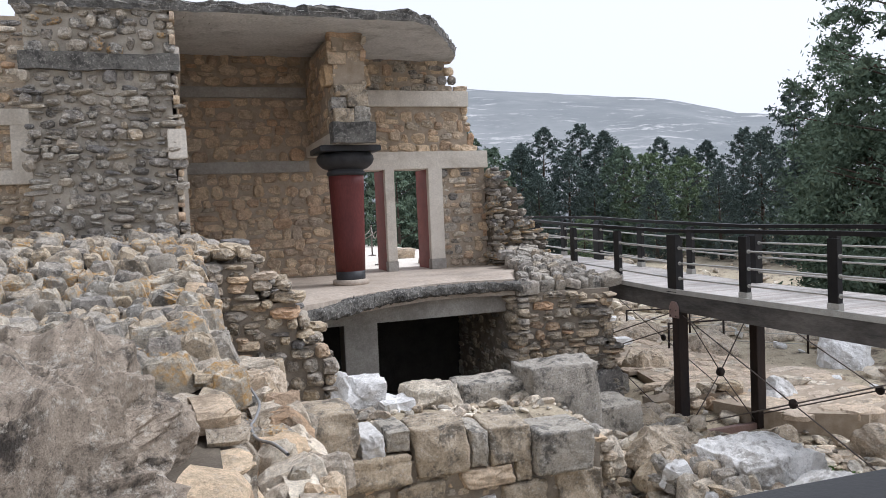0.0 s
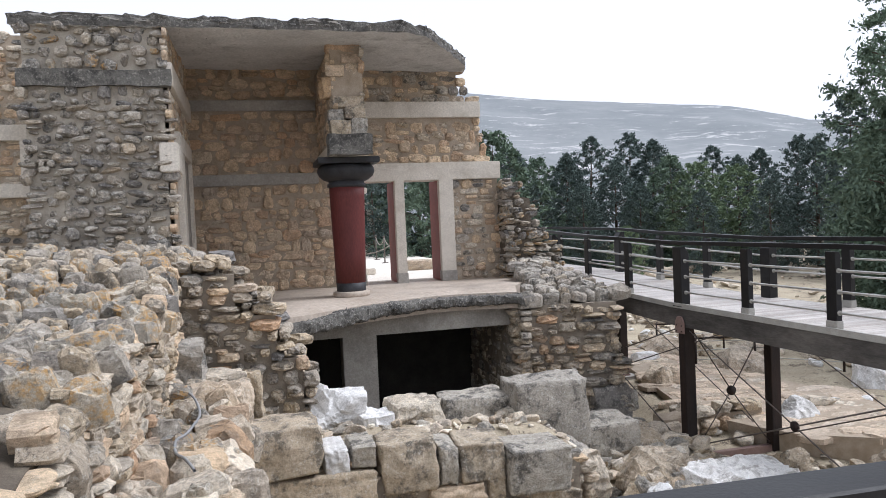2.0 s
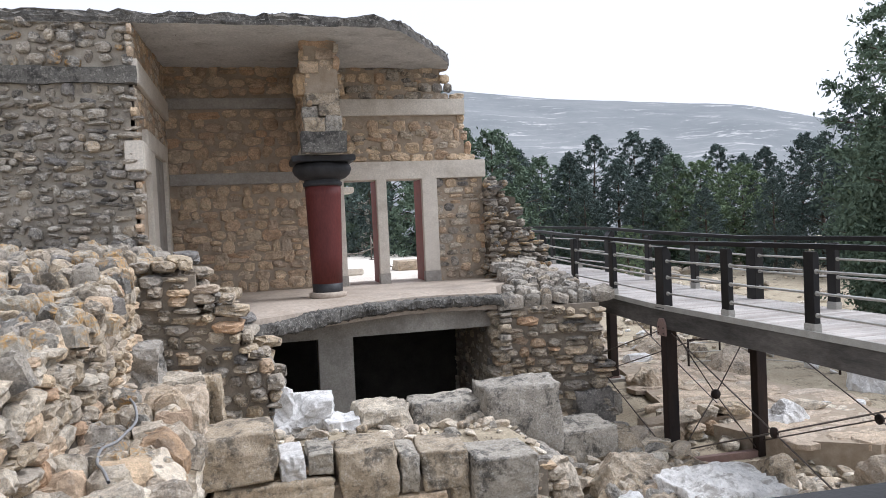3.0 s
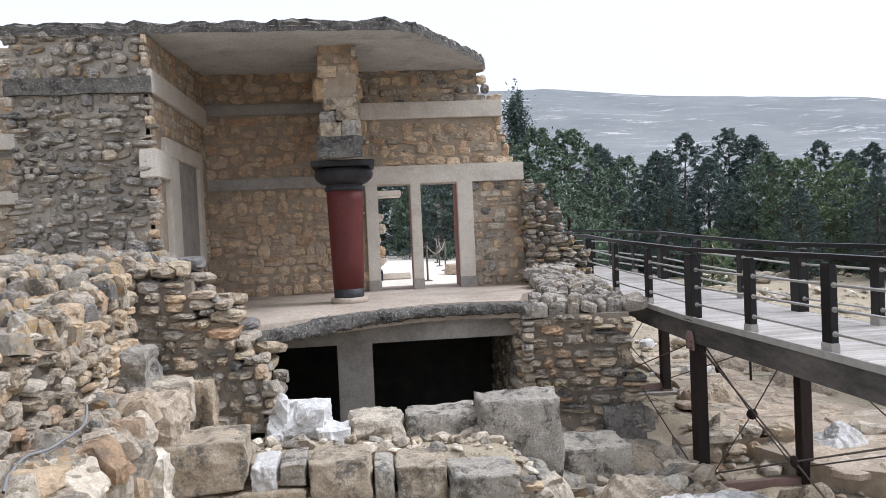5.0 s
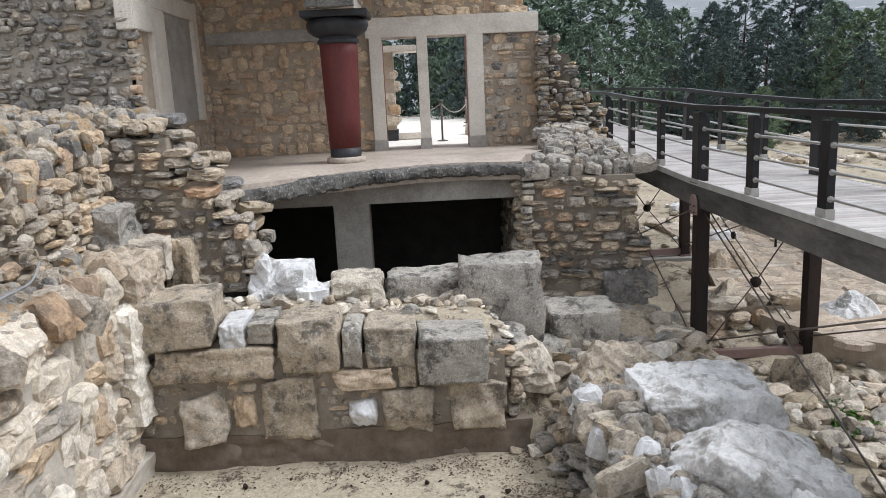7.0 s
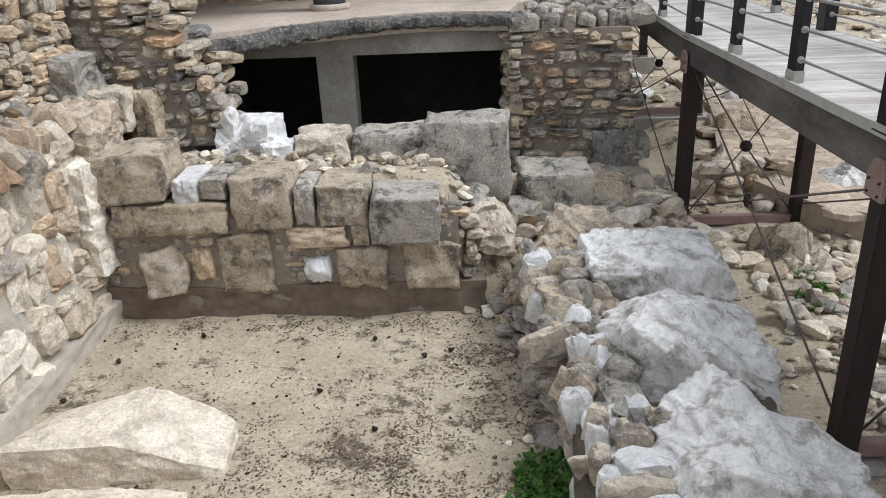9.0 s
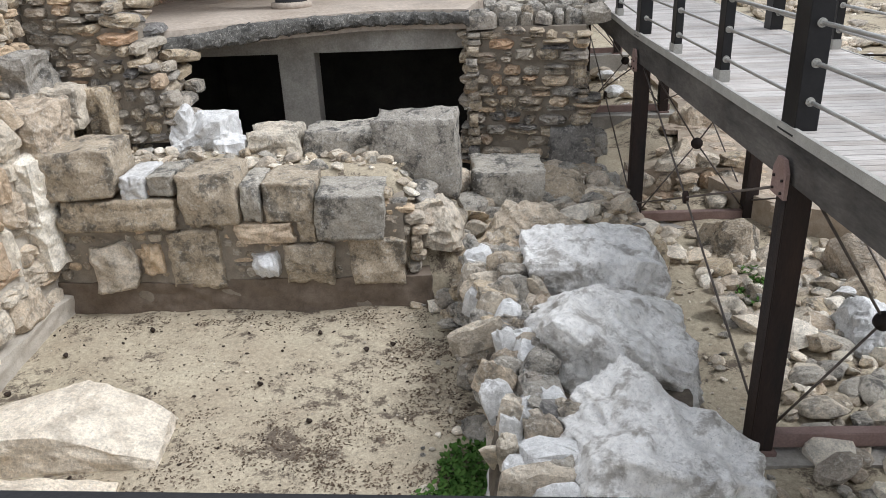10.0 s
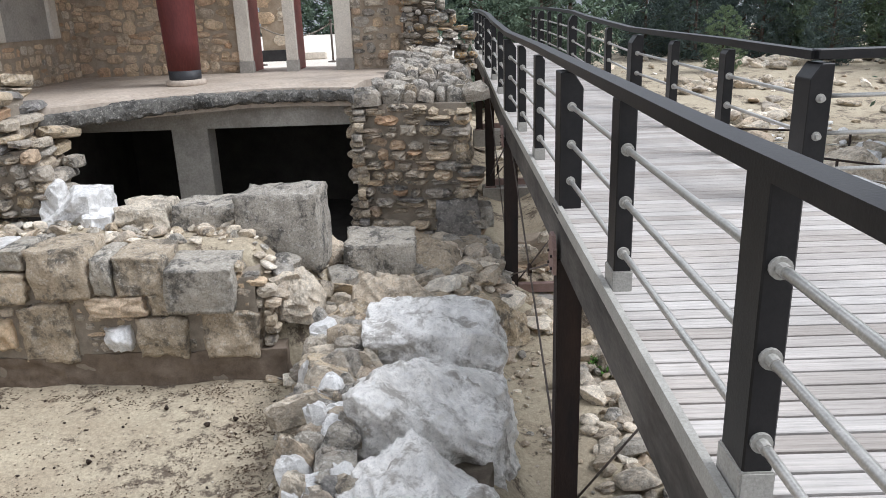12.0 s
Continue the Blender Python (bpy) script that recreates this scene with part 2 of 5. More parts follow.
def ground_mat():
    m, nt, b, geo = base_mat("sandy_earth", 0.97)
    co = geo.outputs["Position"]
    a = noise_tex(nt, co, 0.9, 8, 0.7)
    f = noise_tex(nt, co, 22, 6, 0.7)
    g = noise_tex(nt, co, 110, 3, 0.7)
    col = mix_rgb(nt, ramp(nt, a, [(0.35, 0.0), (0.65, 1.0)]), (0.47, 0.41, 0.3), (0.36, 0.3, 0.215))
    col = mix_rgb(nt, 0.8, col, ramp(nt, f, [(0.3, 0.62), (0.7, 1.3)]), "MULTIPLY")
    col = mix_rgb(nt, 0.7, col, ramp(nt, g, [(0.3, 0.6), (0.7, 1.3)]), "MULTIPLY")
    litter = noise_tex(nt, co, 1.25, 12, 0.86)
    col = mix_rgb(nt, ramp(nt, litter, [(0.53, 0.0), (0.57, 0.85)]), col, (0.075, 0.055, 0.042))
    n1 = bump(nt, b, f, 0.6, 0.02)
    bump(nt, b, g, 0.5, 0.006, n1)
    nt.links.new(col, b.inputs["Base Color"])
    return m


def far_ground_mat():
    m, nt, b, geo = base_mat("hazy_hillside_scrub", 1.0)
    co = geo.outputs["Position"]
    a = noise_tex(nt, co, 0.012, 9, 0.7)
    f = noise_tex(nt, co, 0.1, 9, 0.8, stretch=(0.35, 1, 2.0))
    g = noise_tex(nt, co, 0.02, 4, 0.6)
    # distance haze is painted in: pale blue-grey tones of low contrast
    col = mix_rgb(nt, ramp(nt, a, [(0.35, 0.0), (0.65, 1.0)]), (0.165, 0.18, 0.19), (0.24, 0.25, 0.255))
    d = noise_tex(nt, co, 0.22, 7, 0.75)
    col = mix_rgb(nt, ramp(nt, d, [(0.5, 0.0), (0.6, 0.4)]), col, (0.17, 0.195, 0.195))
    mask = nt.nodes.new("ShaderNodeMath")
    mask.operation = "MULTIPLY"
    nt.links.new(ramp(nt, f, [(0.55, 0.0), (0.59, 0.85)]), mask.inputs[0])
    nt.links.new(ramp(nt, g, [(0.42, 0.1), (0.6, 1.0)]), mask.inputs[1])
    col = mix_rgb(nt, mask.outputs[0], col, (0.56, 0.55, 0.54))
    nt.links.new(col, b.inputs["Base Color"])
    return m


def leaf_mat(name, tones):
    m, nt, b, geo = base_mat(name, 1.0)
    b.inputs["Specular IOR Level"].default_value = 0.0
    col = ramp(nt, geo.outputs["Random Per Island"], [(i / (len(tones) - 1), c) for i, c in enumerate(tones)])
    w = noise_tex(nt, geo.outputs["Position"], 0.5, 4, 0.6)
    col = mix_rgb(nt, 1.0, col, ramp(nt, w, [(0.3, 0.75), (0.7, 1.25)]), "MULTIPLY")
    nt.links.new(col, b.inputs["Base Color"])
    return m


PLANK, GROUND, FAR = plank_mat(), ground_mat(), far_ground_mat()
# tree leaf tones are lightened and greyed: distance haze put into the colour
PINE = leaf_mat("pine_needles", [(0.11, 0.15, 0.11), (0.135, 0.18, 0.13), (0.16, 0.21, 0.145)])
DARKPINE = leaf_mat("dark_conifer_needles", [(0.085, 0.112, 0.105), (0.105, 0.135, 0.122), (0.125, 0.158, 0.138)])
BROAD = leaf_mat("light_foliage", [(0.15, 0.2, 0.12), (0.18, 0.235, 0.14), (0.21, 0.265, 0.16)])
WEED = leaf_mat("weeds", [(0.04, 0.09, 0.02), (0.08, 0.14, 0.035)])


# ---- mesh helpers ----
def mesh(name, verts, faces, mat, smooth=False):
    me = bpy.data.meshes.new(name)
    me.from_pydata([tuple(v) for v in verts], [], faces)
    me.materials.append(mat)
    if smooth:
        me.shade_smooth()
    me.update()
    return me


def from_bm(name, bm, mat, smooth=False):
    me = bpy.data.meshes.new(name)
    bmesh.ops.recalc_face_normals(bm, faces=bm.faces)
    bm.to_mesh(me)
    bm.free()
    me.materials.append(mat)
    if smooth:
        me.shade_smooth()
    return me


def part(name, me, parent, label="", m=None):
    ob = new(name, me)
    ob.parent = parent
    if m is not None:
        ob.matrix_basis = m
    if label:
        tagged(ob, label)
    return ob


def box_bm(boxes, bevel=0.0, seg=1):
    """A bmesh of boxes given as x0, x1, y0, y1, z0, z1."""
    bm = bmesh.new()
    for x0, x1, y0, y1, z0, z1 in boxes:
        bmesh.ops.create_cube(bm, size=1, matrix=Matrix.Translation(((x0 + x1) / 2, (y0 + y1) / 2, (z0 + z1) / 2)) @ Matrix.Diagonal((x1 - x0, y1 - y0, z1 - z0, 1)))
    if bevel:
        bmesh.ops.bevel(bm, geom=bm.edges[:], offset=bevel, segments=seg, affect="EDGES")
    return bm


def box(name, x0, x1, y0, y1, z0, z1, mat, bevel=0.0, worn=0.0, seed=0):
    """A box mesh; worn: metres by which its surface is uneven."""
    bm = box_bm([(x0, x1, y0, y1, z0, z1)])
    if worn:
        longest = max(x1 - x0, y1 - y0, z1 - z0)
        cuts = int(min(40, max(3, longest / 0.12)))
        bmesh.ops.subdivide_edges(bm, edges=bm.edges[:], cuts=cuts, use_grid_fill=True)
        for v in bm.verts:
            p = v.co + Vector((seed * 7.1, seed * 3.3, 0))
            v.co += noise.noise_vector(p * 2.3) * worn + noise.noise_vector(p * 7.0) * worn * 0.5
    elif bevel:
        bmesh.ops.bevel(bm, geom=bm.edges[:], offset=bevel, segments=2, affect="EDGES")
    return from_bm(name, bm, mat)


def tube_bm(bm, a, b, r, sides=8, r2=None):
    a, b = Vector(a), Vector(b)
    d = b - a
    m = Matrix.Translation((a + b) / 2) @ d.to_track_quat("Z", "Y").to_matrix().to_4x4()
    bmesh.ops.create_cone(bm, cap_ends=True, segments=sides, radius1=r, radius2=r if r2 is None else r2, depth=d.length, matrix=m)
    return bm


def tube(name, a, b, r, mat, sides=8):
    return from_bm(name, tube_bm(bmesh.new(), a, b, r, sides), mat, True)


def beam_bm(bm, a, b, w, h):
    """A square bar from a to b, w wide across and h high."""
    a, b = Vector(a), Vector(b)
    d = (b - a)
    side = d.cross(Vector((0, 0, 1))).normalized() if abs(d.normalized().z) < 0.99 else Vector((1, 0, 0))
    up = side.cross(d).normalized()
    m = Matrix((side * w, d, up * h)).transposed().to_4x4()
    m.translation = (a + b) / 2
    bmesh.ops.create_cube(bm, size=1, matrix=m)
    return bm


def lathe(name, profile, mat, sides=40):
    vs, fs = [], []
    for r, z in profile:
        for i in range(sides):
            a = 2 * math.pi * i / sides
            vs.append((r * math.cos(a), r * math.sin(a), z))
    n = len(profile)
    for k in range(n - 1):
        for i in range(sides):
            j = (i + 1) % sides
            fs.append((k * sides + i, k * sides + j, (k + 1) * sides + j, (k + 1) * sides + i))
    fs += [tuple(range(sides))[::-1], tuple((n - 1) * sides + i for i in range(sides))]
    return mesh(name, vs, fs, mat, True)


# ---- stones ----
def wall_stone(seed):
    """Vertices and faces of a unit face stone: x along the wall, y outward, z up; a worn, uneven front over a rounded outline."""
    rng = random.Random(seed)
    n = 11
    p = rng.uniform(2.6, 5.0)
    turn = rng.uniform(0, 0.6)
    back, rim, cap, face = [], [], [], []
    flat = rng.uniform(0.36, 0.5)
    slope = (rng.uniform(-0.16, 0.16), rng.uniform(-0.16, 0.16))
    for i in range(n):
        a = turn + 2 * math.pi * (i + rng.uniform(-0.25, 0.25)) / n
        c, d = math.cos(a), math.sin(a)
        r = 0.5 / (abs(c) ** p + abs(d) ** p) ** (1 / p) * rng.uniform(0.88, 1.02)
        x, z = c * r, d * r
        back.append((x, -0.5, z))
        rim.append((x, flat - rng.uniform(0.16, 0.44), z))
        for ring, q, lo, hi in ((cap, rng.uniform(0.78, 0.93), -0.01, 0.17), (face, rng.uniform(0.42, 0.62), -0.09, 0.07)):
            u, v = x * q + rng.uniform(-0.04, 0.04), z * q + rng.uniform(-0.04, 0.04)
            ring.append((u, flat - rng.uniform(lo, hi) + slope[0] * u + slope[1] * v, v))
    mid = (rng.uniform(-0.12, 0.12), flat + rng.uniform(-0.03, 0.09), rng.uniform(-0.12, 0.12))
    vs = back + rim + cap + face + [mid]
    fs = []
    for i in range(n):
        j = (i + 1) % n
        fs += [(k * n + i, (k + 1) * n + i, (k + 1) * n + j, k * n + j) for k in range(3)] + [(3 * n + i, 4 * n, 3 * n + j)]
    return vs, fs


STONES = [wall_stone(k) for k in range(28)]
stone_cache = {}


def stone_mesh(k, mat):
    if (k, mat.name) not in stone_cache:
        stone_cache[k, mat.name] = mesh("stone", *STONES[k], mat)
    return stone_cache[k, mat.name]


def inside(u, v, poly):
    hit = False
    for (a, b), (c, d) in zip(poly, poly[1:] + poly[:1]):
        if (b > v) != (d > v) and u < (c - a) * (v - b) / (d - b) + a:
            hit = not hit
    return hit


def masonry(parent, origin, U, V, poly, mats, seed, course=(0.09, 0.2), length=(0.14, 0.4), proud=0.07, deep=0.16, limit=300, holes=(), tilt=4, rough=0.03, mess=0.0, gap=0.04):
    """Rubble facing in uneven courses over the outline poly, in u and v from origin. The nearest limit stones are objects, the others one mesh."""
    rng = random.Random(seed)
    O, U, V = Vector(origin), Vector(U).normalized(), Vector(V).normalized()
    N = V.cross(U) * -1
    us, vs = [p[0] for p in poly], [p[1] for p in poly]
    found = []
    v = min(vs)
    while v < max(vs) - 0.02:
        h = rng.uniform(*course)
        u = min(us) - rng.uniform(0, length[0])
        while u < max(us):
            w = rng.uniform(*length)
            if rng.random() < 0.12:
                w *= 1.35
            cu, cv = u + w / 2, v + h / 2 + rng.uniform(-0.15, 0.15) * h
            u += w
            if not inside(cu, cv, poly) or any(a < cu < b and c < cv < d for a, b, c, d in holes):
                continue
            stack = [(cv, h)]
            if h > course[0] * 1.5 and rng.random() < 0.28:
                q = rng.uniform(0.4, 0.6)
                stack = [(cv - h / 2 + q * h / 2, q * h), (cv + h / 2 - (1 - q) * h / 2, (1 - q) * h)]
            for sv, sh in stack:
                d = deep * rng.uniform(0.8, 1.2)
                sh *= rng.uniform(1 - mess * 0.7, 1 + mess)
                sv += rng.uniform(-mess, mess) * h * 0.5
                wide_by = w * rng.uniform(1 - mess * 0.6, 1 + mess * 0.6)
                out = proud * rng.uniform(0.5, 1.0) + rng.uniform(-rough, rough)
                m = Matrix((-U * wide_by * rng.uniform(0.96, 1.08) * (1 - gap), N * d, V * sh * rng.uniform(0.96, 1.1) * (1 - gap))).transposed().to_4x4()
                spin = Matrix.Rotation(radians(rng.uniform(-tilt, tilt)), 4, N) @ Matrix.Rotation(radians(rng.uniform(-tilt, tilt)) * 1.5, 4, V) @ Matrix.Rotation(radians(rng.uniform(-tilt, tilt)) * 1.5, 4, U)
                if rng.random() < 0.5:
                    m = m @ Matrix.Diagonal((-1, 1, -1, 1))
                m = spin @ m
                m.translation = O + U * cu + V * sv + N * (out - d / 2)
                found.append((m, rng.randrange(len(STONES)), rng.choice(mats)))
        v += h
    step = max(1.0, len(found) / limit)
    singles = {int(i * step) for i in range(limit)}
    rest = collections.defaultdict(lambda: ([], []))
    for i, (m, k, mat) in enumerate(found):
        if i in singles:
            part("stone", stone_mesh(k, mat), parent, m=m)
        else:
            vs_, fs_ = rest[mat]
            off = len(vs_)
            vs_ += [m @ Vector(p) for p in STONES[k][0]]
            fs_ += [tuple(a + off for a in f) for f in STONES[k][1]]
    for mat, (vs_, fs_) in rest.items():
        tagged(part("small_stones", mesh("small_stones", vs_, fs_, mat), parent), kind="stuff")
    return found


def block_shape(seed, square=0.75, rough=0.09, worn=0.035):
    """A unit boulder or block: a cube ball drawn towards a box, chipped by noise."""
    rng = random.Random(seed)
    off = Vector((rng.uniform(0, 50), rng.uniform(0, 50), rng.uniform(0, 50)))
    bm = bmesh.new()
    bmesh.ops.create_cube(bm, size=1)
    bmesh.ops.subdivide_edges(bm, edges=bm.edges[:], cuts=13, use_grid_fill=True)
    skew = [rng.uniform(-0.06, 0.06) for _ in range(6)]
    for v in bm.verts:
        p = v.co.copy()
        ball = p.normalized() * 0.56
        p = p * square + ball * (1 - square)
        p += noise.noise_vector(p * 1.7 + off) * rough + noise.noise_vector(p * 4.5 + off) * rough * 0.55 + noise.noise_vector(p * 9 + off) * worn * 0.7
        p.x += skew[0] * p.z + skew[1] * p.y
        p.y += skew[2] * p.z
        p.z += skew[3] * p.x * 0.7 + skew[4] * p.y * 0.7
        v.co = p
    return bm


block_cache = {}


def block_mesh(seed, mat, square=0.75, rough=0.09):
    key = (seed, mat.name, square)
    if key not in block_cache:
        block_cache[key] = from_bm("block", block_shape(seed, square, rough), mat, True)
    return block_cache[key]


def block_at(name, x0, x1, y0, y1, z0, z1, mat, seed, square=0.82, rough=0.07, turn=0.0, parent=None, lean=0.0):
    ob = new(name, block_mesh(seed, mat, square, rough))
    ob.parent = parent
    ob.matrix_basis = pose((x0 + x1) / 2, (y0 + y1) / 2, (z0 + z1) / 2, lean, 0, turn) @ Matrix.Diagonal((x1 - x0, y1 - y0, z1 - z0, 1))
    return ob


def crag(name, x0, x1, y0, y1, z0, z1, mat, seed, square=0.7, rough=0.12, turn=0.0, cuts=30, strata=0.0, tip=0.0, crisp=0.0, facets=13):
    """A craggy boulder of its own shape, with ridges at three sizes and, where given, tilted layers."""
    rng = random.Random(seed)
    off = Vector((rng.uniform(0, 50), rng.uniform(0, 50), rng.uniform(0, 50)))
    size = Vector((x1 - x0, y1 - y0, z1 - z0))
    bm = bmesh.new()
    bmesh.ops.create_cube(bm, size=1)
    bmesh.ops.subdivide_edges(bm, edges=bm.edges[:], cuts=cuts, use_grid_fill=True)
    lay = Vector((0.8, 0.45, 0.35)).normalized()
    planes = [(Vector((rng.gauss(0, 1), rng.gauss(0, 1), abs(rng.gauss(0, 0.9)) + 0.1)).normalized(), rng.uniform(0.34, 0.5) + max(0.0, 0.7 - square) * 0.25) for _ in range(facets)]
    for v in bm.verts:
        p = v.co * square + v.co.normalized() * 0.58 * (1 - square)
        for nrm, dist in planes:
            over = p.dot(nrm) - dist
            if over > 0:
                p -= nrm * over * 0.92
        d = (Vector((p.x ** 3, p.y ** 3, p.z ** 3)).normalized() * square + p.normalized() * (1 - square)).normalized()
        w = Vector((p.x * size.x, p.y * size.y, p.z * size.z)) + off
        warp = w + noise.noise_vector(w * 1.1) * 0.35
        r = 0.0
        for f, k in ((1.1, 0.9), (2.7, 0.5), (6.3, 0.24), (13.0, 0.1)):
            r += (0.32 - abs(noise.noise(warp * f))) * k * (1 + crisp * (2 < f < 10))
        if strata:
            q = w.dot(lay) * 4.2 + noise.noise(w * 1.3) * 1.2
            r += strata * (abs((q % 1.0) - 0.5) * 2 - 0.5)
        q = Vector((p.x * size.x, p.y * size.y, p.z * size.z)) + d * (r - 0.1) * rough
        q.z += tip * p.x * size.x
        v.co = q
    ob = new(name, from_bm(name, bm, mat, mat is GYPSUM))
    ob.matrix_basis = pose((x0 + x1) / 2, (y0 + y1) / 2, (z0 + z1) / 2, 0, 0, turn)
    return ob


def structure(name, me, label, category="wall"):
    return tagged(new(name, me), label, category, kind="structure")


# ---- ground ----
def smooth_step(a, b, x):
    t = min(1.0, max(0.0, (x - a) / (b - a)))
    return t * t * (3 - 2 * t)


def height(x, y):
    """Height of the ground: the sunken room, the fill behind its wall, the mound beside it and the site beyond."""
    z = -3.05
    fill = smooth_step(9.2, 9.5, y) * (1 - smooth_step(11.0, 12.4, y)) * smooth_step(0.6, 1.0, x) * (1 - smooth_step(5.0, 6.3, x))
    z += 1.65 * fill
    right = smooth_step(9.3, 10.6, y) * smooth_step(5.2, 6.2, x) * (1 - smooth_step(11.5, 13.5, y) * 0.3) * (1 - smooth_step(8.0, 9.2, x))
    z += 0.6 * right
    mound = smooth_step(6.2, 6.9, x) * (1 - smooth_step(8.0, 8.5, x)) * smooth_step(3.2, 4.4, y) * (1 - smooth_step(8.9, 9.8, y))
    z += 0.4 * mound
    z += 0.35 * smooth_step(10.5, 14.0, y) * smooth_step(8.5, 10.0, x)
    z += 0.9 * smooth_step(23, 34, y) * smooth_step(8.0, 12.0, x)
    z -= 3.0 * smooth_step(45, 90, y)
    n = noise.noise(Vector((x * 0.9, y * 0.9, 0))) * 0.05 + noise.noise(Vector((x * 3.1, y * 3.1, 4))) * 0.03
    wild = smooth_step(8.8, 9.6, x + 0.0 * y) + mound + right + fill
    z += n + min(1.0, wild) * noise.noise(Vector((x * 1.4, y * 1.4, 9))) * 0.07
    return z


def steps_axis(stops):
    out = []
    for a, b, d in stops:
        out += list(np.arange(a, b, d))
    return out + [stops[-1][1]]


gx = steps_axis([(-400, -60, 40), (-60, -6, 4), (-6, 0, 0.5), (0, 15, 0.14), (15, 30, 0.6), (30, 80, 5), (80, 440, 40)])
gy = steps_axis([(-60, -6, 6), (-6, 3, 0.6), (3, 20, 0.14), (20, 40, 0.7), (40, 100, 5), (100, 260, 20)])
gv = [(x, y, height(x, y)) for y in gy for x in gx]
W = len(gx)
gf = [(j * W + i, j * W + i + 1, (j + 1) * W + i + 1, (j + 1) * W + i) for j in range(len(gy) - 1) for i in range(W - 1)]
structure("ground", mesh("ground", gv, gf, GROUND, True), "sandy earth floor of the excavation with dry leaf litter", "ground")


def hills():
    """A long bare hillside far behind the trees, rising to a gentle ridge."""
    ridge = [(-80, 7.0), (-30, 8.5), (0, 9.8), (9, 10.2), (14.5, 10.1), (23, 8.9), (30, 8.15), (36, 7.4), (41, 6.0), (48, 5.0), (60, 4.5), (100, 4)]
    az, el = [a for a, b in ridge], [b for a, b in ridge]
    vs, fs = [], []
    cols, rws = 150, 26
    for j in range(rws):
        f = j / (rws - 1)
        for i in range(cols):
            a = -80 + 180 * i / (cols - 1)
            r = 190 + 260 * f
            top = 450 * math.tan(radians(float(np.interp(a, az, el))))
            z = -6 + (top + 7.5) * (f ** 0.85) + noise.noise(Vector((a * 0.14, f * 5, 1))) * 4 * f * (1 - f) * 3 + noise.noise(Vector((a * 0.6, f * 9, 3))) * 0.9
            vs.append((r * math.sin(radians(a)), r * math.cos(radians(a)), z))
    for j in range(rws - 1):
        for i in range(cols - 1):
            fs.append((j * cols + i, j * cols + i + 1, (j + 1) * cols + i + 1, (j + 1) * cols + i))
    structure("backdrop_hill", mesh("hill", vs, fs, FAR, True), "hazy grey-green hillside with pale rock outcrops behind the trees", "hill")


hills()

# ---- the two-storey building: left tower ----
tower = structure("wall_west", box("tower", -2.0, 0.06, 12.5, 17.05, -1.0, 4.88, TOWERMORTAR), "weathered grey rubble stone wall of the ruined building")
masonry(tower, (0, 12.48, 0), (1, 0, 0), (0, 0, 1), [(-2.05, 1.0), (0.1, 1.0), (0.1, 3.84), (-2.05, 3.84)], [GREY, GREY, DARKBLOCK, GREY, DARKBLOCK], 1, (0.085, 0.17), (0.12, 0.36), 0.1, limit=300, rough=0.045, mess=0.5, gap=0.17, tilt=12)
masonry(tower, (0, 12.48, 0), (1, 0, 0), (0, 0, 1), [(-2.1, 4.12), (0.06, 4.12), (0.02, 4.76), (-2.0, 4.76)], [GREY, GREY, DARKBLOCK, GREY, TOP], 2, (0.1, 0.2), (0.15, 0.36), 0.09, limit=60, mess=0.5, gap=0.2, tilt=14)
part("band", box("band", -2.08, 0.12, 12.38, 12.62, 3.85, 4.1, CONGLOM, worn=0.03, seed=3), tower, "weathered dark concrete band")
inner = structure("wall_west_inner", from_bm("inner_wall", box_bm([(0.0, 0.08, 12.5, 14.5, -0.2, 4.88), (0.0, 0.08, 14.5, 16.7, -0.2, 5.0)]), MORTAR), "tan rubble side wall under the roof")
masonry(inner, (0.08, 0, 0), (0, 1, 0), (0, 0, 1), [(12.5, 0.2), (16.55, 0.2), (16.55, 4.95), (12.5, 4.78)], [TAN, TAN, PALE], 3, (0.12, 0.24), (0.18, 0.42), 0.03, 0.1, 190,
        holes=[(12.2, 16.6, 3.8, 4.28), (12.9, 15.85, 0.95, 3.25), (12.2, 13.3, 2.45, 2.98)], tilt=2, rough=0.01)
part("band", box("band", 0.05, 0.15, 12.44, 16.55, 3.85, 4.23, CONCRETE, 0.01), inner, "pale concrete tie band")
part("lintel", box("lintel", 0.02, 0.17, 13.05, 15.8, 2.9, 3.22, CONCRETE, 0.012), inner, "pale concrete lintel")
part("lintel", box("lintel", -0.1, 0.18, 12.38, 13.3, 2.5, 2.96, CONCRETE, 0.015), inner, "pale concrete lintel end")
part("jamb", box("jamb", 0.02, 0.17, 13.2, 13.86, 1.03, 2.9, CONCRETE, 0.012), inner, "pale concrete jamb")
part("jamb", box("jamb", 0.02, 0.17, 15.5, 15.8, 1.03, 2.9, CONCRETE, 0.012), inner, "pale concrete jamb")
part("panel", box("panel", 0.0, 0.105, 13.86, 15.5, 1.03, 2.9, GREYCON, 0.004), inner, "grey cement infill panel of a blind window")

# ---- back wall with two openings ----
back = structure("wall_north", from_bm("back_wall", box_bm([(0.05, 3.44, 16.6, 17.6, -0.2, 5.05), (5.8, 6.9, 16.6, 17.6, -0.2, 2.5), (3.44, 6.5, 16.6, 17.05, 2.9, 4.28), (3.44, 6.0, 16.6, 17.05, 4.28, 5.05)]), MORTAR),
                 "warm tan rubble stone wall with pale concrete lintels and two openings")
